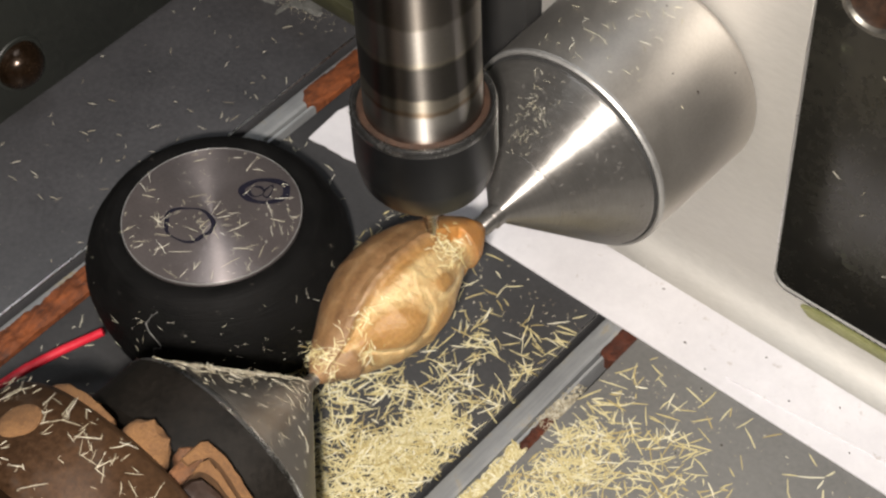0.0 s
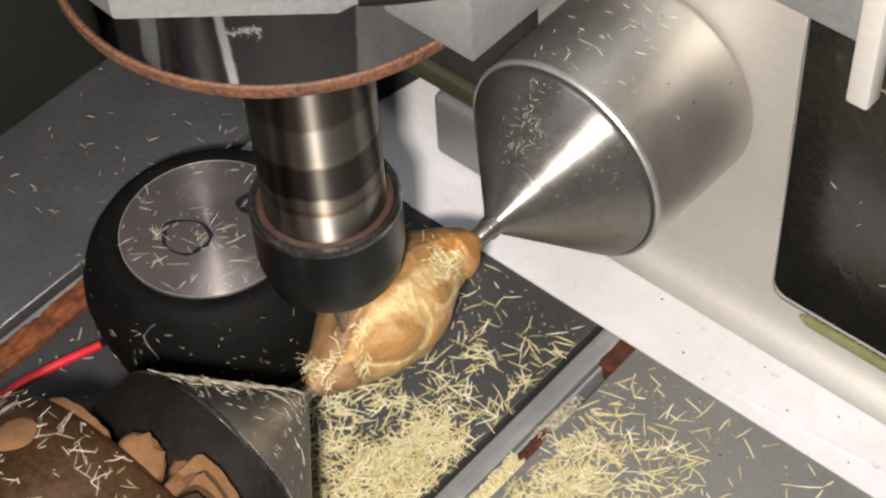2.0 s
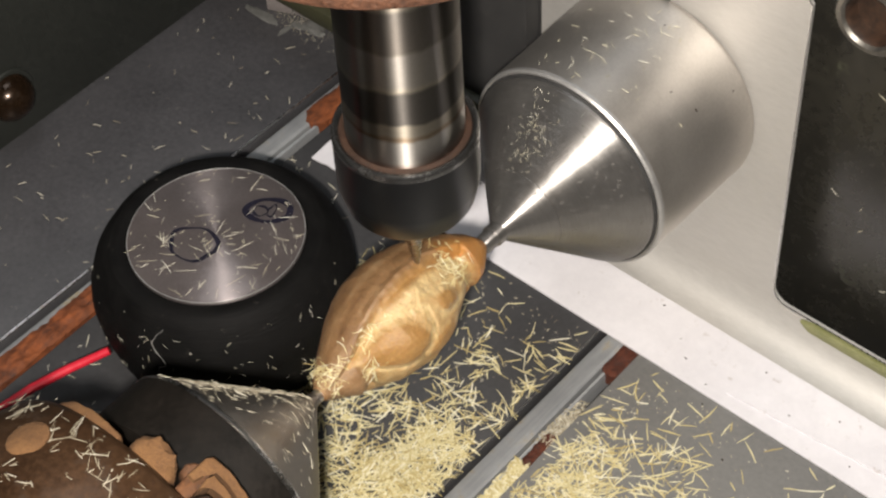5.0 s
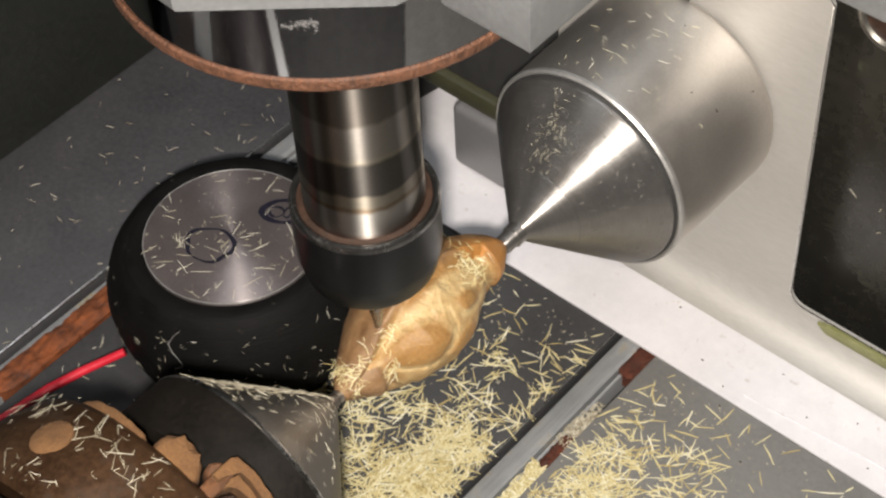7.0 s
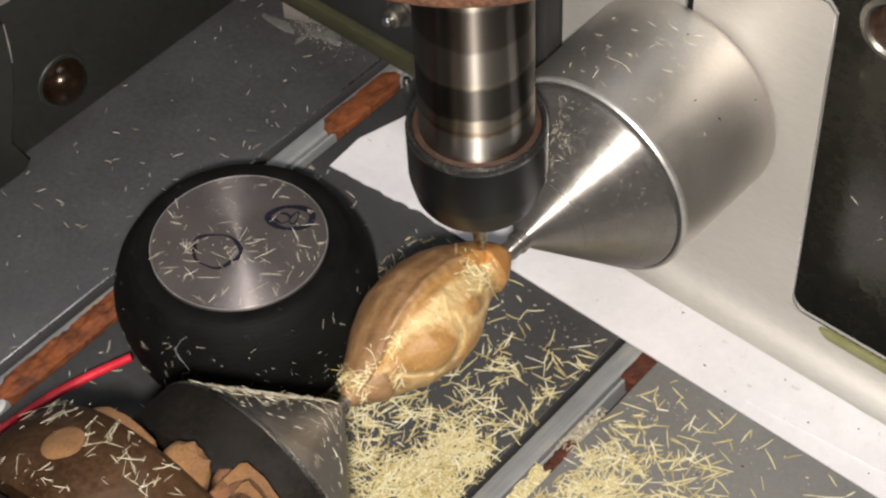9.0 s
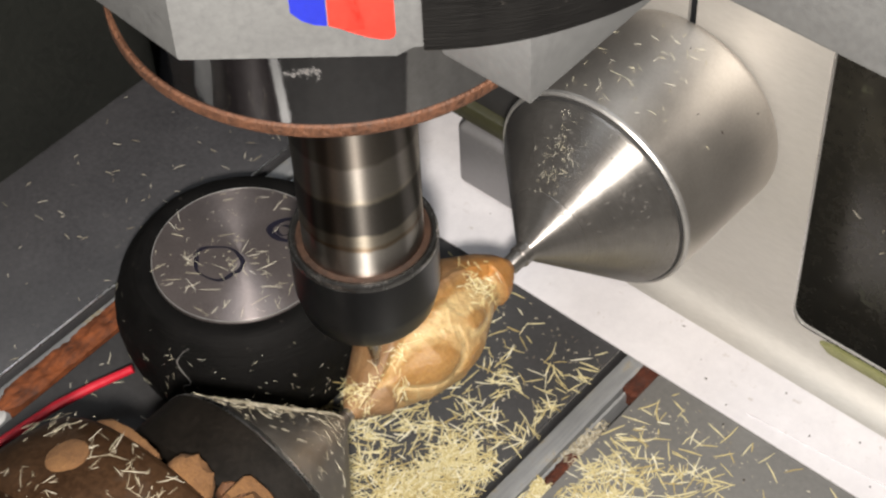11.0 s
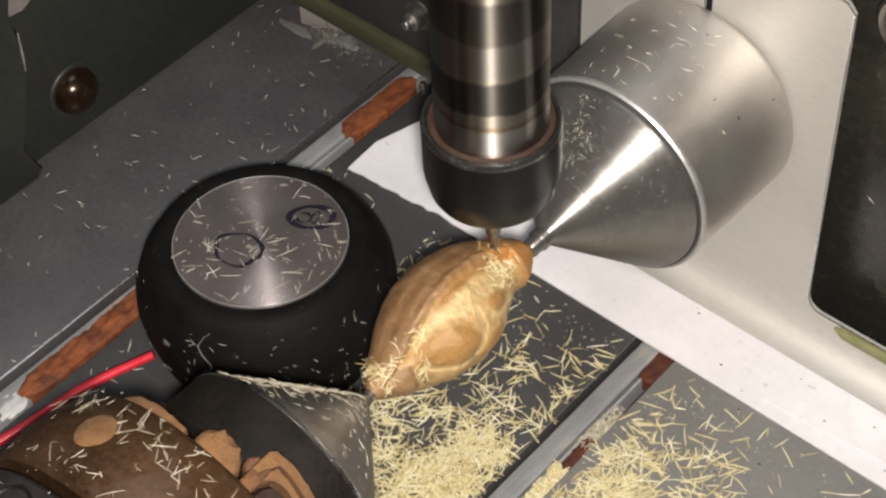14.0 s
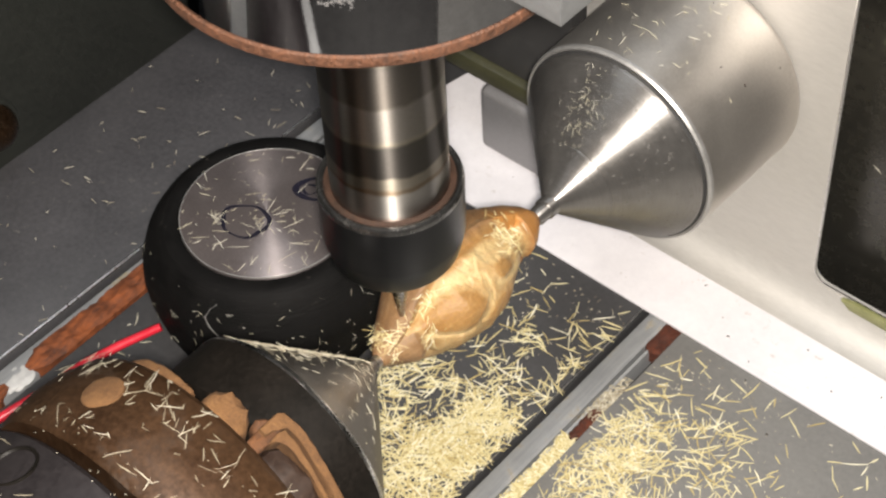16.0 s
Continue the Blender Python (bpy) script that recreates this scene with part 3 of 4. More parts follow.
part("jaw", wrapped([(-61.5, 1), (-60.4, -0.4), (-59.3, -0.6), (-58.5, 0.2), (-57.9, 2.6), (-57.7, 5.5), (-57.5, 9), (-57.7, 11.6), (-58.2, 14), (-58.9, 16.6), (-59.8, 18.8), (-61.5, 19.6)], 10, 18.9, 1.0, 0.35, 1), tan_dust, head, "jaw caked with tan wood dust")
part("jaw", wrapped([(-62.6, 28.4), (-60.6, 27.0), (-59.2, 27.2), (-58.2, 29.5), (-57.8, 34), (-58.0, 44), (-58.4, 60), (-62.6, 60)], 10, 18.5, 1.3, 0.2, 2), jaw_brown, head, "dark brown rounded jaw")
part("jaw_slot", wrapped([(-61.4, 20.8), (-58.9, 19.8), (-55.9, 21.0), (-56.4, 25.4), (-58.4, 26.2), (-61.6, 26.6)], 10, 17.6, 0.4, 0.25, 3), rust_brown, head, "rusty flank of the jaw slot")
part("jaw_ledge", wrapped([(-58.6, 20.6), (-56.0, 20.6), (-55.3, 22), (-55.2, 29), (-55.6, 40), (-56.1, 58), (-57.1, 58), (-56.7, 43), (-56.2, 30), (-56.1, 25.8), (-57.0, 24.4), (-58.6, 23.6)], 12, 18.7, 0.3, 0.14, 4), tan_dust, head, "dust-covered jaw ledge")
part("jaw_ledge", wrapped([(-58.5, 25.9), (-57.4, 25.4), (-56.5, 26.4), (-56.6, 31), (-57.1, 43), (-57.5, 58), (-58.0, 58), (-57.6, 44), (-57.2, 34), (-57.4, 28.6), (-58.7, 26.6)], 12, 18.4, 0.3, 0.14, 5), tan_dust, head, "dust-covered jaw ledge")
part("rust_patch", wrapped([(-58.0, 15.6), (-57.0, 14.8), (-56.2, 17), (-55.8, 19.6), (-57.2, 20.2), (-58.6, 19.2)], 12, 15.6, 0.3, 0.3, 6), rust_brown, head, "orange rust beside the jaw")
part("jaw", wrapped([(-61.2, 120), (-57.4, 120), (-57.4, 150), (-61.2, 150)], 10, 19.3), bronze_dust, head)
part("jaw", wrapped([(-61.2, -130), (-57.4, -130), (-57.4, -100), (-61.2, -100)], 10, 19.3), bronze_dust, head)
# dusty chamfer, coloured tan only over the stretch that catches the light
part("lit_front_edge", wrapped([(-61.7, -33), (-60.6, -31), (-60.1, -26), (-60.2, -18), (-60.5, -8), (-60.7, -1.5), (-61.7, -1.0)], 18.8, 20.3, 0.2, 0.15, 7), tan_dust, head, "lit stretch of the chuck's dusty front edge")
plug_dir = Vector((math.sin(radians(-17)), -math.cos(radians(-17)), 0))
part("plug", lathe([(2.45, -0.4), (2.4, 0.1), (2.1, 0.28), (0.6, 0.36), (0, 0.34)], 40), tan_dust, head, "round dust-filled screw hole",
     m=Matrix.Translation(plug_dir * 22.65 * MM + Vector((0, 0, -67.6 * MM))) @ plug_dir.to_track_quat("Z", "Y").to_matrix().to_4x4())
hole_dir = Vector((math.sin(radians(-18)), -math.cos(radians(-18)), 0))
part("screw_hole", lathe([(0, -0.3), (2.3, -0.25), (2.5, 0.1), (2.75, 0.12), (2.8, -0.6)], 40), collar_dark, head, "dark round screw hole in the rear",
     m=Matrix.Translation(hole_dir * 22.55 * MM + Vector((0, 0, -79.4 * MM))) @ hole_dir.to_track_quat("Z", "Y").to_matrix().to_4x4())
stand = thing("headstock_block", "grey aluminium headstock block that carries the chuck", "block")
part("block_body", box(-30, 24, -150, -92, 0, 48, 1.0), cast_grey, stand)
# out-of-view bright plate, added to give the chrome body a white reflection
part("reflector_plate", box(-66, -31, -150, -100, -4, 66, 2.0), plate_alu, stand, "unseen bright plate added for the chrome to mirror")

# ---- black puck with steel disc ----
puck = thing("rubber_puck", "scuffed black rubber puck with a round steel disc on top", "puck", mm(-39.3, -16.4, 0))
part("rubber_body", lathe([(0, 0), (15.5, 0), (16.6, 0.8), (17.8, 4), (18.6, 8), (18.9, 11), (18.6, 13.5), (17.6, 16.2), (16.3, 18.3), (15.4, 19.3), (14.5, 19.72),
                           (13.4, 19.8), (12.75, 19.7), (12.6, 19.5), (12.6, 17.6), (0, 17.6)], 160, 0.006), rubber, puck)
disc = part("steel_disc", lathe([(0, 20.0), (12.15, 20.0), (12.42, 19.85), (12.5, 19.6), (12.5, 17.7), (0, 17.7)], 160), disc_steel, puck, "turned steel disc with pen marks")
# bright ring laid on the bevel as its highlight
part("disc_rim_highlight", tube([(12.43 * math.cos(radians(a)), 12.43 * math.sin(radians(a)), 19.84) for a in range(0, 361, 3)], 0.09, 6), rim_steel, puck, "bright ring for the highlight on the disc's bevel")


def ink_ring(cx, cy, rx, ry, turn, width, parent, wob, seed, loops=1):
    rr = random.Random(seed)
    bm = bmesh.new()
    ph = [rr.uniform(0, 6.3) for _ in range(4)]
    n = 72
    a_ring, b_ring = [], []
    for i in range(n * loops + 1):
        a = 2 * math.pi * i / n
        k = 1 + wob * (math.sin(a + ph[0]) * 0.5 + math.sin(3 * a + ph[1]) * 0.35 + math.sin(5 * a + ph[2]) * 0.3) + 0.05 * (i / n)
        w = width * (0.75 + 0.35 * math.sin(2.3 * a + ph[3]))
        for ring, d in ((a_ring, -w / 2), (b_ring, w / 2)):
            x, y = (rx * k + d) * math.cos(a), (ry * k + d) * math.sin(a)
            c, s = math.cos(turn), math.sin(turn)
            ring.append(bm.verts.new((cx + x * c - y * s, cy + x * s + y * c, 20.03 + 0.02 * (i // n))))
    for i in range(n * loops):
        bm.faces.new((a_ring[i], a_ring[i + 1], b_ring[i + 1], b_ring[i]))
    return part("ink_mark", bm, ink, parent, "hand-drawn ink ring")


ink_ring(-0.9, -3.5, 3.3, 2.9, 0.3, 0.68, puck, 0.14, 2)
ink_ring(2.8, 7.7, 3.0, 2.0, 0.72, 0.9, puck, 0.06, 5, 2)
ink_ring(1.9, 6.8, 1.0, 0.9, 0.2, 0.42, puck, 0.12, 8)
ink_ring(3.2, 7.8, 1.1, 0.5, 1.9, 0.34, puck, 0.2, 9)
rr2 = random.Random(17)
scuff = []
for i in range(26):
    a, z = radians(-76 + 13 * (i / 25) + 3.0 * math.sin(i * 0.9) + rr2.uniform(-1.2, 1.2)), 19.0 - 15.5 * i / 25
    r = np.interp(z, [0.8, 4, 8, 11, 13.5, 16.2, 18.3, 19.1], [16.6, 17.8, 18.6, 18.9, 18.6, 17.6, 16.2, 15.2])
    scuff.append((r * math.cos(a), r * math.sin(a), z))
part("scuff_line", tube(scuff, [rr2.uniform(0.03, 0.10) for _ in scuff], 6), scuff_grey, puck, "pale scuff line down the rubber")

stick = thing("red_stick", "thin red plastic rod leaning from the bed against the rubber puck", "rod")
part("rod", tube([(-44.1, -35.0, 8.0), (-47.2, -40, 6.4), (-49.7, -45, 5.0), (-52.2, -53.6, 3.2), (-55, -63, 1.7), (-58, -76, 0.75), (-60, -90, 0.7)], [0.6, 0.66, 0.7, 0.7, 0.7, 0.7, 0.7], 16), red_plastic, stick)

# ---- the olive stone being carved ----
NY, NA = 230, 260
ys = np.linspace(-34.6, -5.2, NY)
th = np.linspace(-math.pi, math.pi, NA, endpoint=False)
Y, TH = np.meshgrid(ys, th, indexing="ij")
DEG = np.degrees(TH)
skin_r = np.interp(ys, [-34.6, -33.5, -31.6, -29.5, -27.7, -25, -22.7, -20, -17.6, -15, -12.8, -10.5, -8.6, -6.6, -5.2],
                   [1.0, 2.2, 3.5, 4.8, 6.0, 7.3, 8.0, 8.25, 8.1, 7.6, 6.8, 5.6, 4.5, 3.0, 1.4])
top_r = np.interp(ys, [-34.6, -33, -30.6, -29.2, -28.2, -26, -24.3, -20.6, -17.5, -13.7, -11.2, -10.0, -9.4, -6.6, -5.2],
                  [1.0, 2.0, 3.6, 3.6, 3.9, 5.9, 7.0, 7.7, 7.3, 5.5, 3.9, 3.8, 4.8, 3.0, 1.4])
side_r = np.interp(ys, [-34.6, -33, -30.6, -29.2, -28.2, -27.3, -25.3, -20.5, -16.2, -12.4, -10.4, -9.9, -9.3, -8, -6.6, -5.2],
                   [1.0, 1.8, 3.4, 3.2, 2.8, 4.3, 5.5, 6.3, 5.4, 3.4, 2.1, 2.1, 3.0, 2.7, 1.7, 0.8])
lean = step(DEG, 10, 115)
cut_r = top_r[:, None] * (1 - lean) + side_r[:, None] * lean
ridge = np.interp(ys, [-34.6, -31, -28.6, -24.8, -20, -15.3, -11.5, -9.6, -5.2], [40, 22, 9, 3, 1, 1, 5, 8, 10])[:, None]
rag = np.array([[noise.noise(Vector((y * 0.9, a * 2.5, 0.3))) for a in th] for y in ys])
grit = np.array([[noise.fractal(Vector((y * 0.55, 2.6 * math.cos(a), 2.6 * math.sin(a))), 0.8, 2.1, 5) for a in th] for y in ys])
inside = step(DEG + 2.5 * rag, ridge - 2, ridge + 7) * (1 - step(DEG, 150, 175)) 
shaped = inside * 1.0
inside = inside * step(Y + 0.35 * rag + 1.7 * step(DEG, 10, 20) * (1 - step(DEG, 24, 44)), -30.2, -29.2) * (1 - step(Y + 0.25 * rag, -10.0, -9.5))


def hill(y0, a0, sy, sa, tilt=0.0):
    u, v = (Y - y0), (DEG - a0) - tilt * (Y - y0)
    return np.exp(-np.power((u / sy) ** 2 + (v / sa) ** 2, 2.4))


def seam(points, width):
    """How near each spot lies to a line drawn over the stone by (y, degrees)."""
    best = np.full(Y.shape, 99.0)
    for (ya, da), (yb, db) in zip(points, points[1:]):
        ax, ay, bx, by = ya, da * 0.12, yb, db * 0.12
        t = np.clip(((Y - ax) * (bx - ax) + (DEG * 0.12 - ay) * (by - ay)) / ((bx - ax) ** 2 + (by - ay) ** 2), 0, 1)
        best = np.minimum(best, np.hypot(Y - ax - t * (bx - ax), DEG * 0.12 - ay - t * (by - ay)))
    return 1 - step(best + 0.6 * grit * width + 0.3 * rag * width, 0.2 * width, 1.0 * width)


seams = np.maximum.reduce([seam([(-31.5, 30), (-31, 17), (-28.8, 11), (-26.5, 13), (-24.5, 20), (-22, 25), (-20, 21), (-18.4, 17), (-15.5, 22), (-13, 27)], 1.25),
                           seam([(-22, 25), (-20.2, 38), (-20.3, 58), (-22.3, 78)], 0.85), seam([(-20, 21), (-17.6, 30), (-15, 34), (-12.5, 40)], 1.0),
                           seam([(-30, 58), (-27.8, 76), (-24.2, 88)], 0.75), seam([(-18.5, 54), (-16, 62), (-13.5, 66)], 0.9)])
belly = hill(-25.6, 52, 4.2, 25, 2.5)
lump_a = hill(-22.0, 16, 3.0, 11, 1.0)
lump_b = hill(-16.8, 47, 1.9, 12, 2.0)
lump_c = hill(-19.2, 84, 2.6, 16, 0.0)
lump_d = hill(-15.2, 12, 2.2, 12, 0.0)
lumps = np.maximum.reduce([belly, lump_a, lump_b, lump_c, lump_d])
relief = 0.75 * belly + 0.35 * lump_a + 0.3 * lump_b + 0.35 * lump_c + 0.25 * lump_d - 0.16 * seams - 0.1
swirl = 0.10 * np.sin((DEG - 3.0 * Y) * 0.16) * belly
radius = skin_r[:, None] * (1 + 0.012 * grit) * (1 - shaped) + (cut_r + (relief + swirl + 0.09 * grit) * inside) * shaped
crest = step(DEG, ridge - 9, ridge - 1) * (1 - step(DEG, ridge - 1, ridge + 5))
radius = radius + 0.30 * crest * step(Y, -28, -25) * (1 - step(Y, -13, -11))
radius = np.maximum(radius, 0.8)
fresh = step(DEG, ridge + 7, ridge + 17) * (1 - step(np.maximum.reduce([belly, 0.8 * lump_b, 0.9 * lump_c]), 0.3, 0.62))
pale = np.clip(seams * (0.65 + 0.4 * grit) + fresh * (0.45 + 0.5 * grit), 0, 1) * inside
verts = np.stack([radius * np.sin(TH), Y, radius * np.cos(TH)], -1).reshape(-1, 3) * MM
faces = [(i * NA + j, i * NA + (j + 1) % NA, (i + 1) * NA + (j + 1) % NA, (i + 1) * NA + j) for i in range(NY - 1) for j in range(NA)]
faces += [tuple(range(NA))[::-1], tuple((NY - 1) * NA + j for j in range(NA))]
stone_mesh = bpy.data.meshes.new("olive_stone")
stone_mesh.from_pydata(verts.tolist(), [], faces)
collar = step(Y + 0.3 * rag + 4.5 * (1 - step(DEG, 0, 22)), -10.2, -8.9) * step(DEG + 12 * rag, -25, 15) * (1 - step(DEG, 150, 175))
for key, val in (("carved", inside), ("pale", pale), ("collar", collar * 0.85)):
    att = stone_mesh.attributes.new(key, "FLOAT", "POINT")
    att.data.foreach_set("value", np.ascontiguousarray(val.reshape(-1), dtype=np.float32))
stone_mesh.materials.append(pit_mat)
stone_mesh.shade_smooth()
stone = thing("olive_stone", "half-carved brown olive stone clamped between two steel cones", "carving", mm(0, 0, AXIS))
stone_body = new("stone_body", stone_mesh)
stone_body.parent = stone


# ---- wood slivers ----
def slivers(name, spots, mat, label, seed, size=(1.6, 3.6), thick=0.09, lift=0.5, parent=None):
    """Bent splinters, one for each (place, normal)."""
    rr = random.Random(seed)
    vs, fs = [], []
    for p, n in spots:
        n = Vector(n).normalized()
        u = n.orthogonal().normalized()
        w = n.cross(u)
        a = rr.uniform(0, 2 * math.pi)
        tip = rr.gauss(0, 0.16) * lift
        d = (math.cos(a) * u + math.sin(a) * w + tip * n).normalized()
        s = d.cross(n).normalized()
        up = s.cross(d)
        length = rr.uniform(*size) * rr.choice((0.6, 1, 1, 1.2))
        wd = thick * rr.uniform(0.7, 1.35)
        ht = wd * 0.6
        bow = rr.gauss(0, 0.03) * length
        mid = Vector(p) + n * (ht + abs(tip) * length * 0.5)
        base = len(vs)
        for k, wk in ((-0.5, 0.55), (0.0, 1.0), (0.5, 0.45)):
            c = mid + d * (k * length) + s * (bow * (1 - 4 * k * k))
            for e, f in ((-1, -1), (1, -1), (1, 1), (-1, 1)):
                vs.append((c + s * (e * wd * wk) + up * (f * ht * wk)) * MM)
        for q in (0, 4):
            for k in range(4):
                fs.append((base + q + k, base + q + (k + 1) % 4, base + q + 4 + (k + 1) % 4, base + q + 4 + k))
        fs.append((base + 3, base + 2, base + 1, base))
        fs.append((base + 8, base + 9, base + 10, base + 11))
    me = bpy.data.meshes.new(name)
    me.from_pydata([tuple(v) for v in vs], [], fs)
    me.materials.append(mat)
    ob = new(name, me)
    if parent:
        ob.parent = parent
        return tagged(ob, label, kind="stuff")
    return tagged(ob, label, "wood slivers", kind="stuff")


rs = random.Random(21)
UPV = (0, 0, 1)


def strewn(n, x0, x1, y0, y1, weight, z=0.0, pile=0.0):
    out = []
    while len(out) < n:
        x, y = rs.uniform(x0, x1), rs.uniform(y0, y1)
        w = weight(x, y)
        if rs.random() < w:
            out.append(((x, y, z + rs.random() ** 1.5 * pile * w), UPV))
    return out


def patchy(x, y, k=0.16, s=0.0):
    return 0.5 + 0.9 * noise.noise(Vector((x * k, y * k, s)))


slivers("wood_slivers", strewn(3300, -34, 3.0, -60, 15, lambda x, y: max(0.03, min(1, (13 - y) / 42) * (-0.08 + 1.5 * patchy(x, y, 0.2)) * max(0, min(1, (x + 36) / 12))), 0.0, 1.2)
        + strewn(650, -24, 2.8, -50, -10, lambda x, y: math.exp(-((x + 2.0) / 4.5) ** 2 - ((y + 19) / 8) ** 2), 0.1, 2.0)
        + strewn(330, -24, 2.5, -50, -12, lambda x, y: math.exp(-((x + 8.5) / 6) ** 2 - ((y + 31) / 6) ** 2), 0.2, 2.2),
        sliver_mat, "drift of pale yellow wood slivers on the middle bed panel", 1)
slivers("wood_slivers", strewn(1050, 11.0, 52, -34, 15.5, lambda x, y: max(0.03, min(1, math.exp(-((x - 17.5) / 12) ** 2 - ((y + 9) / 14.5) ** 2) * min(1, (x - 10.6) / 3) * (0.05 + 1.15 * patchy(x, y, 0.2, 3)))), 0.0, 0.8)
        + strewn(60, 11.5, 24, -26, 0, lambda x, y: math.exp(-((x - 16.5) / 3.5) ** 2 - ((y + 11) / 6) ** 2), 0.1, 1.0),
        sliver_mat, "scattered pale yellow wood slivers on the grey panel", 2)
slivers("wood_slivers", strewn(130, -93, -64, -60, 60, lambda x, y: 0.25 + patchy(x, y, 0.1, 5) * 0.7, 0.6), dull_mat, "few fine wood slivers on the grey panel", 3, (0.5, 1.6), 0.05)
slivers("wood_dust", strewn(420, -84, -66, 26, 46, lambda x, y: math.exp(-((x + 76.5 + 0.5 * (y - 36)) / 4.5) ** 2 - ((y - 36.5) / 1.9) ** 2), 0.6), dull_mat, "smear of pale dust on the grey panel", 15, (0.1, 0.5), 0.03)
slivers("wood_slivers", strewn(90, -56, -22, -52, 14, lambda x, y: 0 if math.hypot(x + 39.3, y + 16.4) < 19.5 else 0.6), pale_mat, "few wood slivers round the rubber puck", 4, (0.6, 2.1), 0.055)
slivers("packed_dust", strewn(3000, 7.7, 10.1, -50, -8.2, lambda x, y: 1.0 if x > 8.2 + 0.6 * noise.noise(Vector((y * 0.3, 0, 0))) else 0.25, -1.1, 0.8), sliver_mat, "yellow wood dust packed beside the guide rail", 5, (0.3, 1.2), 0.12)
slivers("packed_dust", strewn(480, 7.9, 10.1, -4.5, 5.5, lambda x, y: 1 - max(0, y) / 6, -1.1, 0.6), dull_mat, "thin pale dust beside the guide rail", 55, (0.2, 0.9), 0.09)
slivers("wood_slivers", strewn(95, -52, -26.6, -29, -3.8, lambda x, y: (0.15 + patchy(x, y, 0.2, 7)) * (1.0 if x + 39.3 > y + 16.4 else 0.45) if math.hypot(x + 39.3, y + 16.4) < 12 else 0, 20.0), pale_mat,
        "fine wood slivers on the steel disc", 6, (0.6, 2.7), 0.034)
slivers("wood_crumbs", strewn(90, -52, -26.6, -29, -3.8, lambda x, y: 0.2 + 0.6 * patchy(x, y, 0.2, 8) if math.hypot(x + 39.3, y + 16.4) < 12 else 0, 20.0), pale_mat,
        "tiny wood crumbs on the steel disc", 61, (0.1, 0.45), 0.03)

slivers("wood_crumbs", strewn(700, -34, 3.0, -50, 15, lambda x, y: 0.2 + 0.6 * patchy(x, y, 0.2)), dull_mat, "pale crumbs of wood between the slivers", 51, (0.15, 0.5), 0.07)
slivers("wood_crumbs", strewn(420, 10.6, 48, -34, 15, lambda x, y: math.exp(-((x - 13) / 20) ** 2)), dull_mat, "pale crumbs of wood on the grey panel", 52, (0.15, 0.45), 0.06)
slivers("wood_slivers", strewn(60, 0.5, 3.2, -40, 12, lambda x, y: 0.9 if y < -4 else 0.3, 0.0, 0.5), sliver_mat, "wood slivers along the panel's edge", 53)


def on_round(n, profile, spots_of, y_axis=True):
    """Spots on a turned body about the machine's axis: y, angle from the top towards +x."""
    out = []
    for _ in range(n):
        y, a = spots_of()
        r = np.interp(y, [p[1] for p in profile], [p[0] for p in profile])
        r2 = np.interp(y + 0.1, [p[1] for p in profile], [p[0] for p in profile])
        slope = (r2 - r) / 0.1
        s, c = math.sin(radians(a)), math.cos(radians(a))
        out.append(((r * s, y, AXIS + r * c), (s, -slope, c)))
    return out


cone_r = [(1.7, -1.5), (14.35, 11.0)]
slivers("wood_slivers", on_round(95, cone_r, lambda: (min(10.5, rs.gauss(6.6, 2.2)), rs.gauss(-8, 8))), pale_mat, "fine slivers clinging to the polished cone", 7, (0.2, 1.0), 0.018)
slivers("wood_slivers", on_round(48, [(15.6, 12), (15.6, 31)], lambda: (rs.uniform(12.5, 30), rs.gauss(2, 18))), pale_mat, "few slivers lying on the steel barrel", 8, (0.5, 1.8), 0.04)
head_r = [(15.0, -50.1), (1.3, -36.4)]
slivers("wood_slivers", on_round(620, head_r, lambda: (-36.5 - 13 * rs.random() ** 0.8, rs.gauss(-32, 13))), dull_mat, "slivers heaped along the dark cone's flank", 9, (0.4, 1.8), 0.055)
slivers("wood_slivers", on_round(110, head_r, lambda: (rs.uniform(-49, -37), rs.uniform(-10, 70))), dull_mat, "stray slivers on the dark cone", 10, (0.3, 1.4), 0.04)
slivers("wood_slivers", on_round(170, [(22.6, -80), (22.6, -62)], lambda: (rs.uniform(-73, -62.5), rs.gauss(0, 24))), dull_mat, "wood slivers strewn over the chuck", 11, (0.9, 2.6), 0.034)
slivers("wood_crumbs", on_round(80, [(22.6, -80), (22.6, -62)], lambda: (rs.uniform(-76, -62), rs.uniform(-35, 40))), dull_mat, "crumbs of wood dusted over the chuck", 54, (0.1, 0.3), 0.035)
slivers("wood_slivers", on_round(40, [(22.5, -110), (22.5, -76)], lambda: (rs.uniform(-95, -77), rs.uniform(-35, 40))), dull_mat, "wood slivers on the rear of the chuck", 12, (0.9, 2.4), 0.04)


def puck_spots(n):
    out = []
    for _ in range(n):
        a, z = rs.uniform(-2.6, 0.5), rs.uniform(3, 19)
        r = np.interp(z, [0.8, 4, 8, 11, 13.5, 16.2, 18.3, 19.1], [16.6, 17.8, 18.6, 18.9, 18.6, 17.6, 16.2, 15.2])
        out.append(((-39.3 + r * math.cos(a), -16.4 + r * math.sin(a), z), (math.cos(a), math.sin(a), 0.15 + max(0, (z - 12) / 7))))
    for _ in range(26):
        a = rs.uniform(-2.2, -0.2)
        r = rs.uniform(13, 14.6)
        out.append(((-39.3 + r * math.cos(a), -16.4 + r * math.sin(a), 19.2), UPV))
    return out


slivers("wood_slivers", puck_spots(110), pale_mat, "fine slivers clinging to the black rubber", 13, (0.3, 1.4), 0.02)
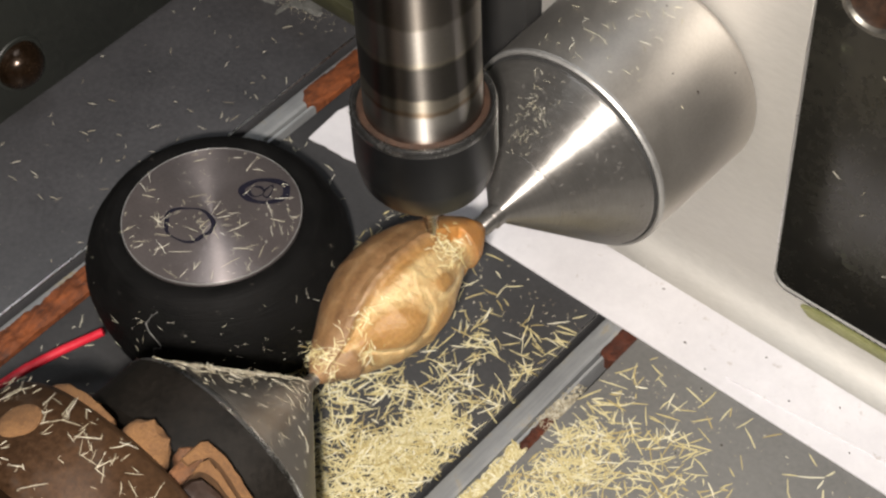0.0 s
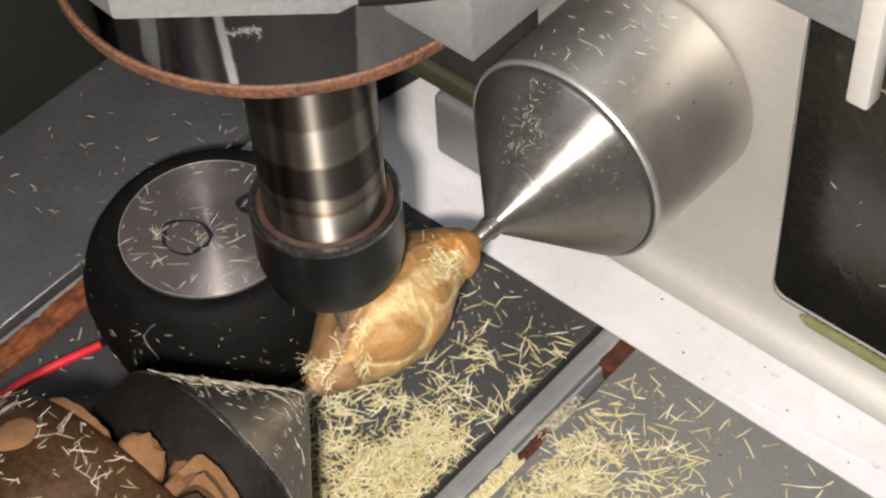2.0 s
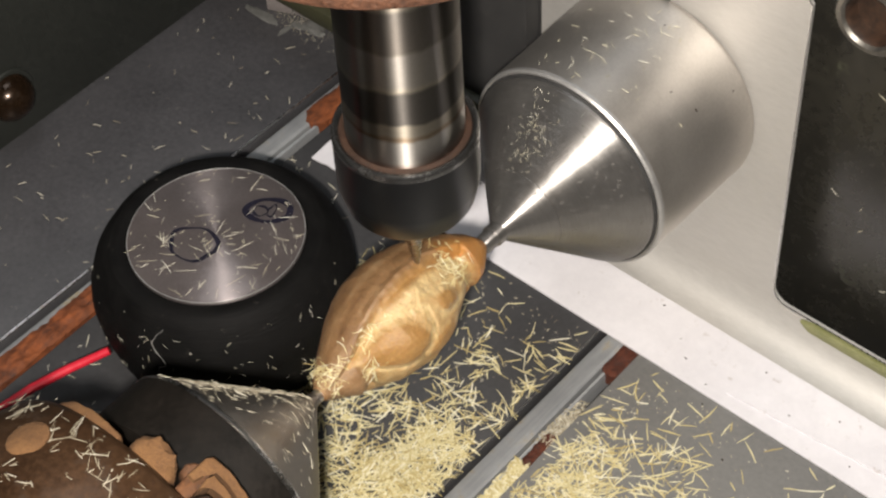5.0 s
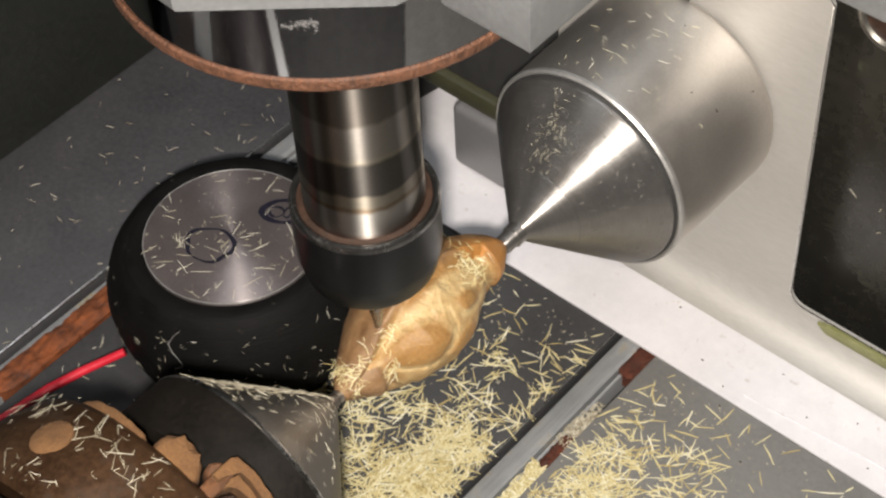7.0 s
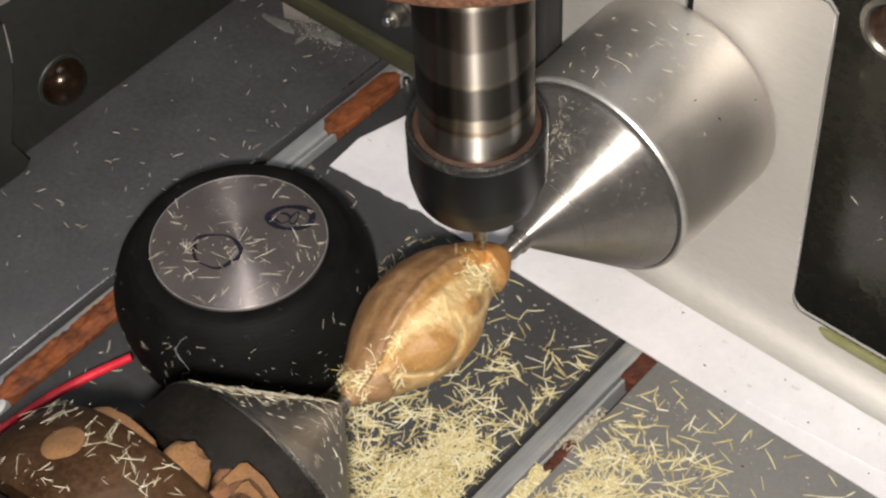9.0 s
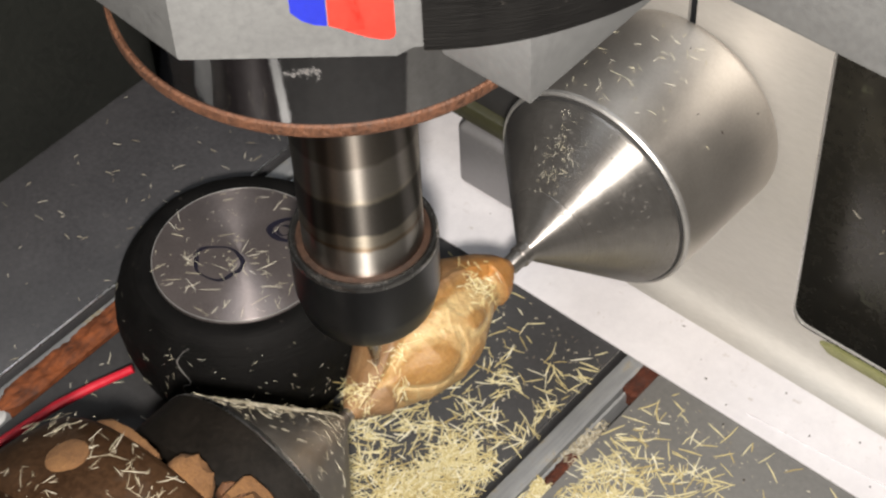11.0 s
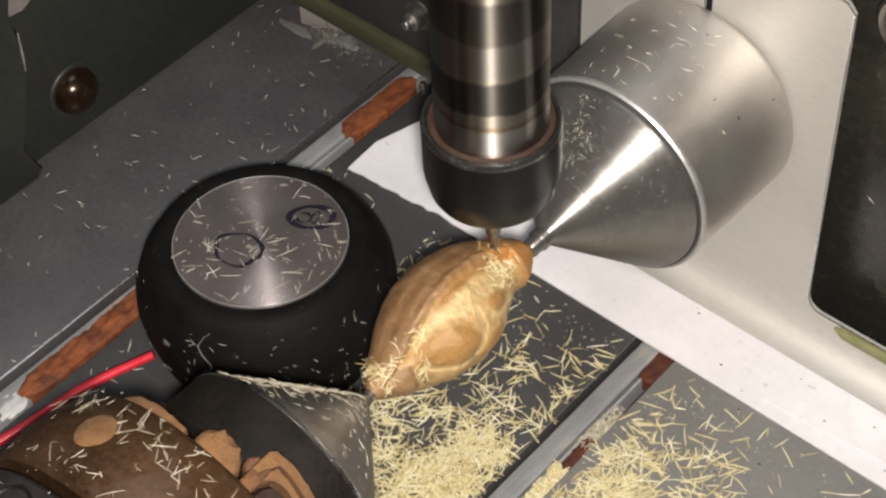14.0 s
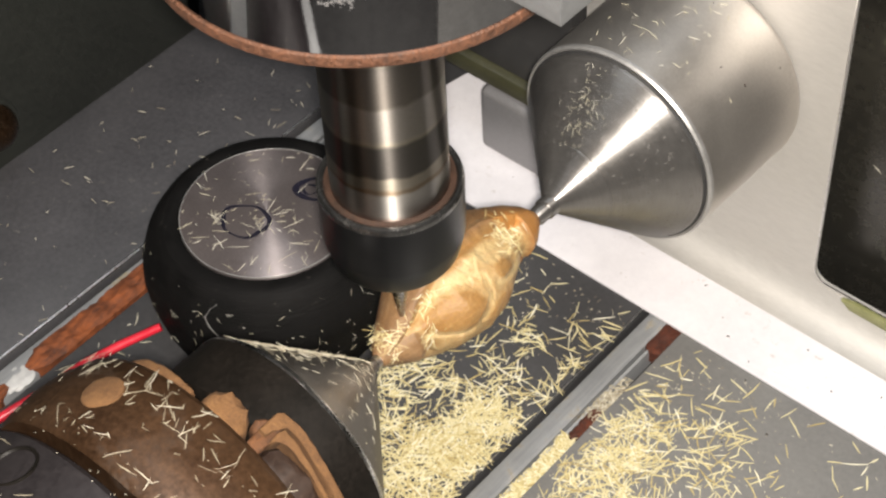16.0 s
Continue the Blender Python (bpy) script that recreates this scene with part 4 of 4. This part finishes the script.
slivers("wood_slivers", [((rs.uniform(26, 70), 36.4, rs.uniform(3, 60)), (0, -1, 0)) for _ in range(36)], pale_mat, "few slivers stuck to the tinted cover", 14, (0.8, 1.8), 0.05)


grit_dark = surface("dark_grit", (0.015, 0.01, 0.008), (0.05, 0.03, 0.02), 0.8)
slivers("paper_grit", [((x, y, 0.55), UPV) for x, y in ((16.1, 19.6), (26.4, 24.7), (13.5, 22.0), (33, 20.5), (39, 24), (8, 25.5), (-28.5, 24.8), (-30, 40), (44, 18.6), (21, 17.6), (52, 23))]
        + [((22.4, 14.9, 0), UPV), ((20.4, 10.1, 0), UPV), ((24.0, 13.3, 0), UPV), ((30, 9, 0), UPV), ((26, 4, 0), UPV)], grit_dark, "dark specks of grit on paper and bed", 41, (0.25, 0.5), 0.10)


slivers("barrel_grit", on_round(5, [(15.6, 12), (15.6, 31)], lambda: (rs.uniform(18, 30), rs.gauss(20, 16))), grit_dark, "few dark pits on the steel barrel", 42, (0.25, 0.45), 0.09)


def tuft(n, y0, a0, sy, sa, seed, reach):
    out = []
    for _ in range(n):
        y, a = rs.gauss(y0, sy), rs.gauss(a0, sa)
        i = int(np.clip((y + 34.6) / 29.4 * (NY - 1), 0, NY - 1))
        j = int(((radians(a) + math.pi) / (2 * math.pi) * NA) % NA)
        r = radius[i, j] + rs.uniform(0, reach)
        s, c = math.sin(radians(a)), math.cos(radians(a))
        out.append(((r * s, y, r * c), (s, 0, c)))
    return slivers("sliver_tuft", out, sliver_mat, "tuft of fresh slivers on the carving", seed, (0.6, 2.1), 0.045, 1.6, stone)


tuft(75, -12.6, 22, 1.3, 12, 31, 0.4)
tuft(80, -33.3, -4, 0.6, 34, 32, 0.8)
tuft(25, -29.0, 62, 0.6, 12, 33, 0.3)
tuft(26, -26.4, 14, 1.6, 6, 34, 0.3)
tuft(14, -30.5, 12, 1.2, 10, 35, 0.3)

# ---- spindle (its origin is the collet nut's upper lip, on the spindle's axis) ----
spindle = thing("spindle", "chrome milling spindle with a black collet nut and a fine cutter", "spindle", mm(0, -13.7, 64.9))
part("shaft", lathe([(0, -1.8), (6.55, -1.8), (6.6, 0), (6.6, 36), (0, 36)], 128), shaft_steel, spindle, "ground steel shaft with brown and dark bands")
nut = part("collet_nut", lathe([(6.7, -2.0), (7.2, -0.5), (7.6, 0.0), (7.9, 0.0), (8.1, -0.35), (8.15, -1.0), (8.15, -7.4), (8.05, -8.1), (7.5, -10.6), (7.1, -11.3), (6.7, -11.5), (3.4, -11.6), (3.2, -11.0), (0, -11.0)], 128), black_oxide, spindle, "black collet nut")
# lip is coloured brighter than the black nut to show its highlight
part("nut_lip", lathe([(7.3, -0.3), (7.55, 0.0), (7.75, 0.1), (7.95, 0.02), (8.1, -0.2), (8.17, -0.5), (8.19, -0.9)], 128), lip_highlight, nut, "lip in brighter steel for its highlight")
part("rust_ring", lathe([(6.5, -1.0), (6.62, -0.2), (6.9, -0.3), (7.2, -0.35), (7.4, -0.25)], 96), ring_rust, nut, "brown rust in the gap")
part("collet", lathe([(1.15, -11.0), (1.2, -12.1), (2.6, -12.2), (3.1, -11.8), (3.1, -11.0)], 48), collar_dark, nut, "dark split collet")
cutter = part("cutter", lathe([(0, -23.9), (0.35, -23.7), (0.85, -20.0), (1.1, -18.5), (1.1, -10.5), (0, -10.5)][::-1], 32), carbide, spindle, "slim carbide cutter")
part("spindle_body", lathe([(0, 35.6), (20.8, 35.6), (21.2, 36.0), (21.25, 36.6), (21.25, 90), (0, 90)], 160), chrome, spindle, "mirror-bright chrome body")
part("rusty_rim", lathe([(18.0, 35.5), (20.8, 35.2), (21.4, 35.4), (21.6, 35.9), (21.5, 36.6), (21.2, 36.8)], 160, 0.006), rim_rust, spindle, "rust round the lower rim")
clamp_outline = [(-34, -22), (6.6, -24.6), (19.1, -12.2), (20.9, -11.0), (22, 0), (22, 24), (-34, 24)]
clamp = part("clamp_block", prism(clamp_outline, 45.6, 78, "xy", 0.8), cast_grey, spindle, "grey cast aluminium clamp")
side = part("side_block", prism([(22.5, -10.6), (31.6, -10.7), (31.6, 26), (22.5, 26)], 45.6, 53, "xy", 0.5), cast_grey, spindle, "grey aluminium side block")
face_dir = Vector((10.5, 10.4, 0)).normalized()
face_n = Vector((10.4, -10.5, 0)).normalized()


def label_patch(mat, outline, label):
    bm = bmesh.new()
    vs = []
    for k, h in outline:
        p = Vector((6.6, -24.6, 0)) + face_dir * k + face_n * 0.06
        vs.append(bm.verts.new((p.x, p.y, h)))
    f = bm.faces.new(vs)
    bmesh.ops.solidify(bm, geom=[f], thickness=0.15)
    return part("label_patch", bm, mat, clamp, label)


label_patch(label_red, [(12.3, 48.6), (13.2, 48.2), (14.3, 47.6), (15.4, 47.1), (16.4, 46.8), (17.0, 46.75), (17.4, 46.95), (17.55, 47.4), (17.5, 66), (12.3, 66)], "red patch of the printed label")
label_patch(label_blue, [(9.4, 50.2), (10.2, 49.3), (11.2, 48.75), (12.2, 48.6), (12.2, 66), (9.4, 66)], "blue patch of the printed label")
part("motor_cover", sector([(18, 53.1), (27.4, 53.1), (28.5, 54.2), (28.5, 90), (18, 90)], -50, 60), rubber, spindle, "black round cover", m=mm(9, 4, 0))
part("sensor_bar", box(53.6, 55.6, 6.6, 8.6, 42, 90, 0.3), plate_alu, spindle, "thin light metal bar")
part("carriage_plate", box(35, 80, 8.5, 18, 46, 90, 0.6), cast_grey, spindle, "grey carriage plate")

# ---- unseen enclosure added round the machine for bounce and reflections ----
structure("wall_north", box(-420, 420, 400, 420, -80, 720), room_paint, "plain grey wall, unseen, added for bounce light", False)
structure("wall_south", box(-420, 420, -420, -400, -80, 720), room_paint, "plain grey wall, unseen, added for bounce light", False)
structure("wall_west", box(-420, -400, -400, 400, -80, 720), room_paint, "plain grey wall, unseen, added for bounce light", False)
structure("wall_east", box(400, 420, -400, 400, -80, 720), room_paint, "plain grey wall, unseen, added for bounce light", False)
structure("ceiling", box(-420, 420, -420, 420, 720, 740), room_paint, "plain grey roof, unseen, added for bounce light", False)
structure("floor_room", box(-420, 420, -420, 420, -100, -80), wall_dark, "dark floor under the machine", False)
structure("machine_base", box(-140, 150, -190, 140, -80, -14), wall_dark, "dark machine base under the bed", False)


def motions():
    # seconds, place along the bed and height of the nut's lip, mm
    path = [(0.0, -13.7, 64.9), (0.5, -18.0, 66.95), (1.0, -24.3, 66.6), (1.5, -28.1, 63.6), (2.0, -28.6, 64.1), (2.5, -25.3, 66.3), (3.0, -19.3, 66.5),
            (3.5, -14.1, 65.1), (4.0, -10.6, 63.1), (4.5, -11.9, 64.2), (5.0, -16.8, 66.6), (5.5, -22.2, 67.0), (6.0, -26.1, 65.7), (6.5, -29.5, 63.2), (7.0, -27.4, 64.4), (7.5, -24.3, 67.5),
            (8.0, -17.5, 67.3), (8.5, -12.8, 65.5), (9.0, -9.9, 63.0), (9.5, -13.0, 65.2), (10.0, -19.2, 67.3), (10.5, -25.2, 66.6), (11.0, -29.6, 63.6), (11.5, -29.5, 64.4), (12.0, -26.3, 66.2),
            (12.5, -20.6, 67.3), (13.0, -14.8, 65.8), (13.5, -11.7, 64.4), (14.0, -11.7, 64.3), (14.5, -14.8, 65.9), (15.0, -20.8, 67.6), (15.5, -26.7, 66.0), (16.0, -30.1, 63.5)]
    walk(spindle, [(t, mm(0, y, z)) for t, y, z in path])
    walk(gantry, [(t, mm(0, y, 0)) for t, y, z in path])


motions()
